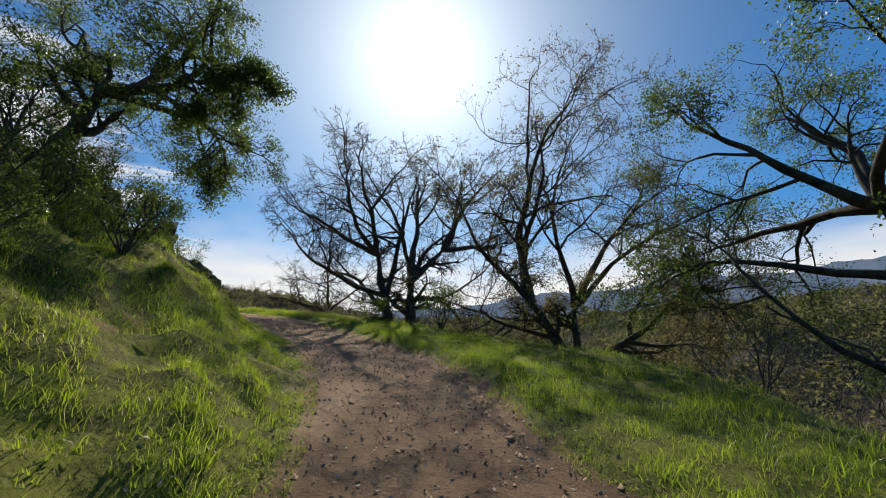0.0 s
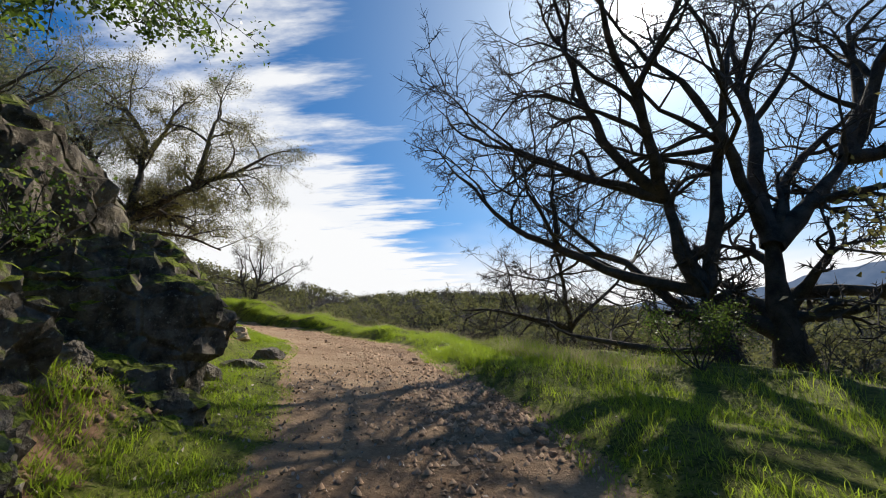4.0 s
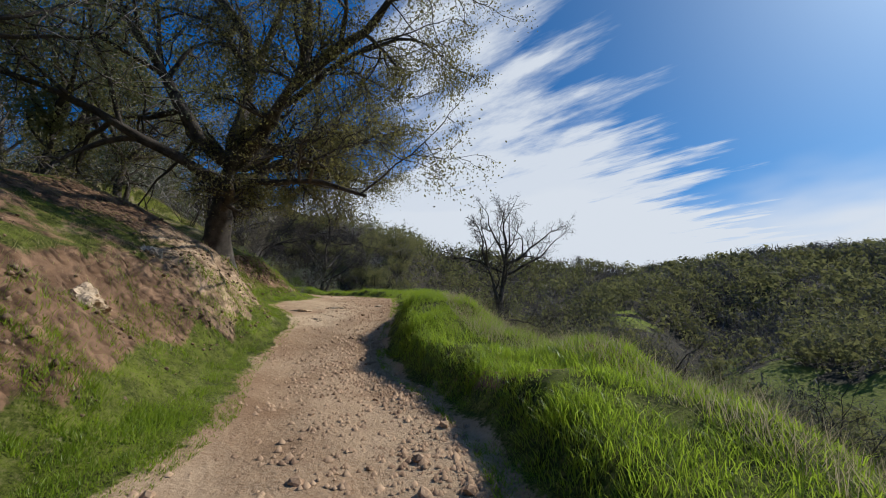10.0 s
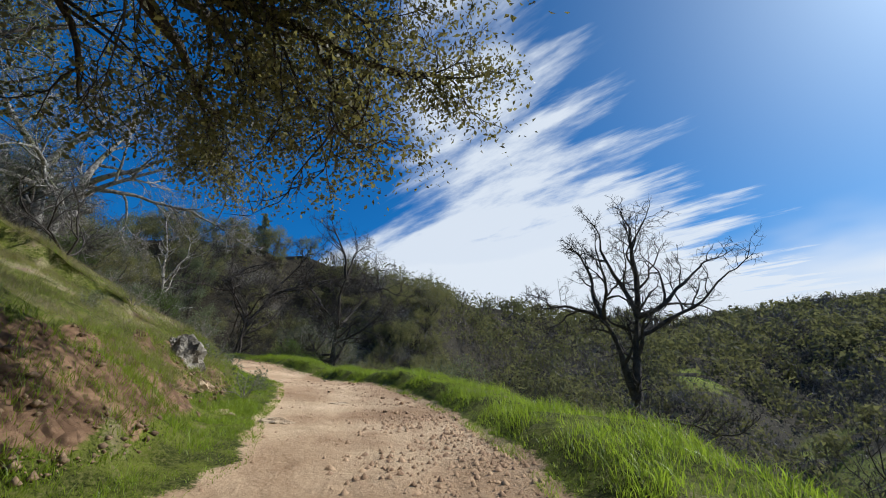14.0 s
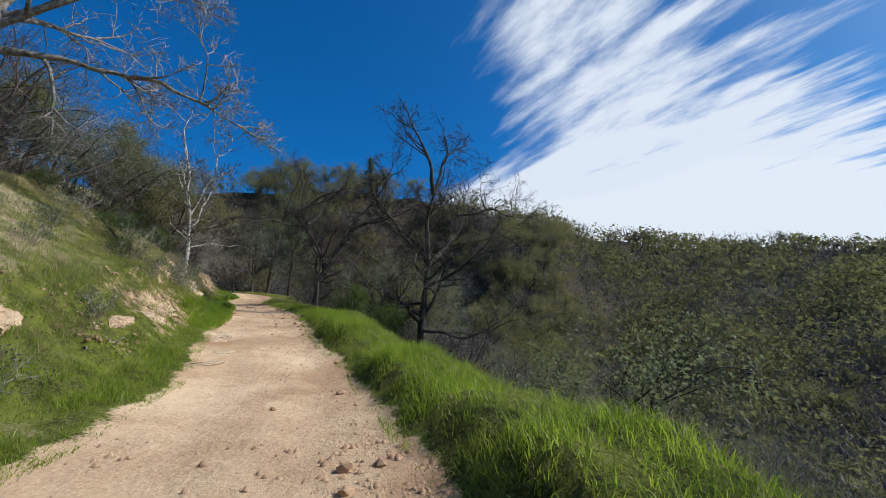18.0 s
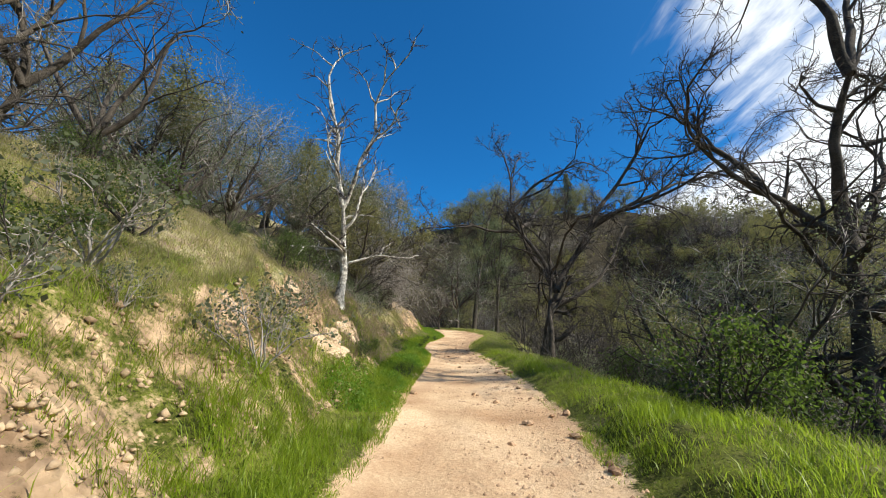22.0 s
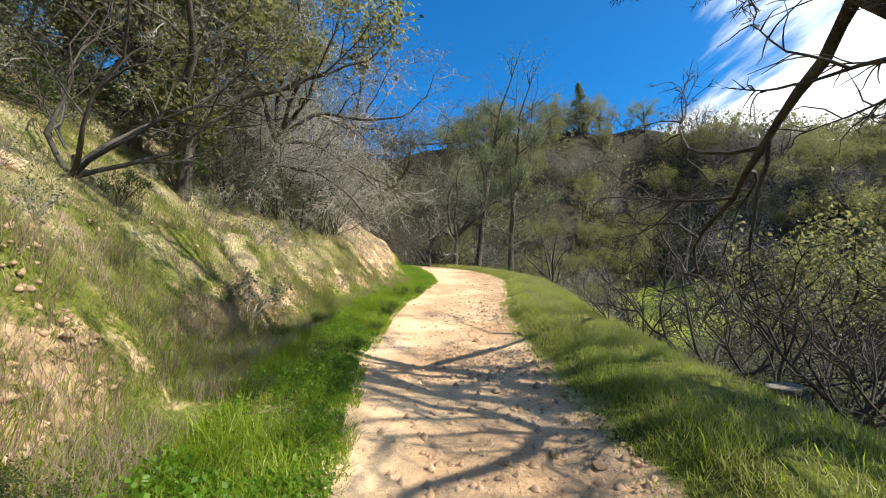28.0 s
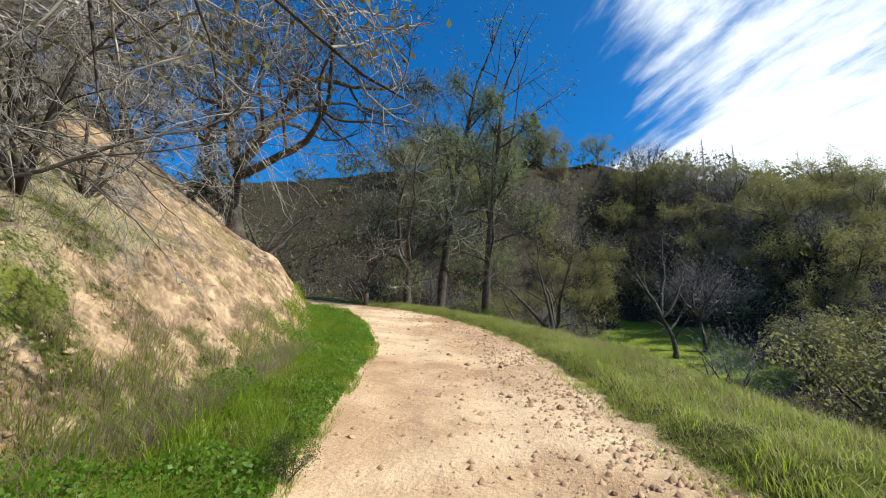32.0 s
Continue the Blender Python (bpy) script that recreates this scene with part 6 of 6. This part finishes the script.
blades("grass", 31, 500000, (
    (3.4, -3, 20, -0.14, 2.6, -1, 0.9), (1.4, 3, 20, 2.0, 5.5, -1, 1.0), (4.4, 17, 30, -0.14, 2.2, -1, 0.8), (3.6, 28, 37, -0.14, 2.4, -1, 0.85), (5.2, 36, 62, -0.14, 2.2, -1, 1.0), (5.6, 60, 104, -0.14, 2.4, -1, 0.9),
    (5.6, -3, 14, -0.14, 4.5, 1, 0.7), (3.0, 12, 30, -0.14, 2.2, 1, 0.5), (2.4, 28, 40, -0.14, 1.7, 1, 0.5), (4.0, 38, 60, -0.14, 2.2, 1, 0.75), (7.0, 58, 84, -0.14, 1.5, 1, 1.25), (4.6, 78, 96, -0.14, 1.9, 1, 1.35), (2.0, 40, 84, 1.4, 5.0, 1, 0.6)), 0.2, 0.0068, GRASS, "lush green grass along both sides of the trail", lean=1.1)
blades("hillside_grass", 35, 350000, ((4.0, 42, 64, 1.3, 8.0, 1, 1.0), (6.0, 60, 84, 1.3, 8.0, 1, 1.1), (1.0, 82, 92, 1.6, 5.0, 1, 0.9), (6.0, 72, 102, 0.0, 2.6, -1, 1.1), (0.8, 20, 44, 1.6, 5.0, 1, 0.8)), 0.14, 0.0075, FADED, "yellow-green grass fading to straw on the sunny bank", lean=0.9, short=True)
blades("dry_grass", 32, 190000, ((4.5, 42, 66, 1.0, 7.5, 1, 1.0), (8.5, 62, 84, 1.2, 6.5, 1, 1.0), (1.4, 82, 88, 1.8, 6.0, 1, 0.8), (1.6, 20, 44, 0.8, 5.0, 1, 0.55), (1.6, 64, 104, 0.6, 2.8, -1, 1.2), (1.8, 16, 36, 1.2, 2.6, -1, 1.5), (0.8, 36, 62, 1.3, 2.8, -1, 1.1), (0.8, -2, 18, 1.0, 4.0, 1, 0.6)), 0.19, 0.0055, STRAW, "dry straw-coloured grass on the bank", lean=0.9, short=True)

# ---- small things by the trail ----


def stick(name, place, way, length, radius, label, category, material=BARK_PALE, seed=0, wild=0.12, forks=2):
    """A dead branch, with a few stubs."""
    rng = np.random.default_rng(seed)
    wood = Tubes()
    pts, radii = grow(rng, (0, 0, 0), way, length, radius, 9, wild, 0.0)
    wood.add(pts, radii, 7)
    for _ in range(forks):
        i = rng.integers(2, 7)
        p, r = grow(rng, pts[i], unit(pts[i + 1] - pts[i]) + rng.normal(0, 0.6, 3), length * 0.35, radii[i] * 0.6, 5, 0.2, 0.0)
        wood.add(p, r, 5)
    ob = new(name, wood.mesh(name, material))
    ob.matrix_basis = pose(*place)
    return tagged(ob, label, category)


def stump(x, y):
    """A sawn stump: bark sleeve, pale top."""
    root = new("tree_stump")
    bm = bmesh.new()
    rng = np.random.default_rng(3)
    rings = []
    for z, r in ((-0.25, 0.26), (0.0, 0.2), (0.12, 0.165), (0.26, 0.16), (0.29, 0.15)):
        rings.append([bm.verts.new((math.cos(a) * r * rng.uniform(0.9, 1.1), math.sin(a) * r * rng.uniform(0.9, 1.1), z)) for a in np.linspace(0, 6.283, 18, endpoint=False)])
    for lo, hi in zip(rings, rings[1:]):
        for i in range(18):
            bm.faces.new((lo[i], lo[(i + 1) % 18], hi[(i + 1) % 18], hi[i]))
    me = bpy.data.meshes.new("bark")
    bm.to_mesh(me)
    bm.free()
    me.materials.append(BARK)
    part("bark", me, root)
    bm = bmesh.new()
    bmesh.ops.create_cone(bm, cap_ends=True, segments=18, radius1=0.15, radius2=0.14, depth=0.03)
    me = bpy.data.meshes.new("sawn_top")
    bm.to_mesh(me)
    bm.free()
    me.materials.append(ROCK_GREY)
    part("sawn_top", me, root, "weathered grey sawn wood").matrix_basis = pose(0, 0, 0.285, 3, 2, 0)
    root.matrix_basis = pose(x, y, ground_at(x, y) - 0.1)
    return tagged(root, "low sawn tree stump in the grass by the trail", "stump")


stump(-60.3, 15.15)
stick("dry_stalk", foot(-55.9, 16.35), (0.05, 0.0, 1.0), 0.75, 0.008, "single pale dry stalk standing in the grass", "stalk", STRAW, 1, 0.04, 0)
stick("dead_branch", foot(-39.6, 18.8, 0.06), (-0.9, -0.3, 0.05), 0.8, 0.022, "pale dead branch lying in the grass", "branch", BARK_PALE, 2)
stick("dead_branch", foot(-64.9, 7.2, 0.06), (-0.95, 0.3, -0.05), 0.8, 0.014, "bleached dead branch lying along the bank", "branch", BARK_PALE, 4)
stick("dead_branch", foot(-76.2, 13.4, 0.2), (-0.8, 0.5, 0.25), 2.2, 0.035, "bleached dead branch fallen on the slope", "branch", BARK_PALE, 5, 0.12, 4)

blades("withered_stalks", 33, 64000, ((8.0, 64, 89, 0.9, 2.1, 1, 1.0), (0.6, 50, 62, 1.2, 3.5, 1, 0.8), (0.5, 84, 102, 1.0, 3.0, -1, 1.0)), 0.26, 0.0045, HERB, "withered pinkish-brown stalks along the foot of the bank", lean=0.9)


def fallen_leaves():
    rng = np.random.default_rng(41)
    s = rng.uniform(-3, 18, 7000)
    n = np.interp(s, EDGE[:, 0], EDGE[:, 2]) - 0.5 + rng.random(7000) ** 0.8 * (np.interp(s, EDGE[:, 0], EDGE[:, 1]) - np.interp(s, EDGE[:, 0], EDGE[:, 2]) + 1.3)
    x, y = beside(s, n)
    me = leaf_mesh("fallen_leaves", rng, np.stack([x, y, land(x, y)[0] + 0.012], 1), 1, 0.004, 0.038, FLAKE)
    tagged(new("fallen_leaves", me), "pale dead leaves strewn over the shady trail", "leaf litter", kind="stuff")


fallen_leaves()


def clover():
    """Low leafy herbs in the damp ditch at the foot of the last banks."""
    rng = np.random.default_rng(43)
    s = rng.uniform(62, 97, 90000)
    d = -0.05 + np.interp(s, (80, 88), (0.9, 1.6)) * rng.random(90000) ** 1.2
    x, y = beside(s, np.interp(s, EDGE[:, 0], EDGE[:, 1]) + d)
    thick = bumps(x, y, 0.8, 5) + 0.6 * bumps(x, y, 0.3, 2) + 0.5 * smooth(s, 84, 90)
    keep = thick + rng.normal(0, 0.3, len(s)) > 0.05
    x, y, d, thick = x[keep], y[keep], d[keep], thick[keep]
    up = rng.random(len(x)) * (0.06 + 0.2 * np.clip(thick, 0, 1)) * smooth(d, -0.05, 0.25)
    me = leaf_mesh("clover", rng, np.stack([x, y, land(x, y)[0] + 0.02 + up], 1), 1, 0.01, 0.03, LEAF_HERB, 0.0, 0.42)
    tagged(new("clover", me), "dense bright green clover at the foot of the bank", "clover", kind="stuff")


clover()
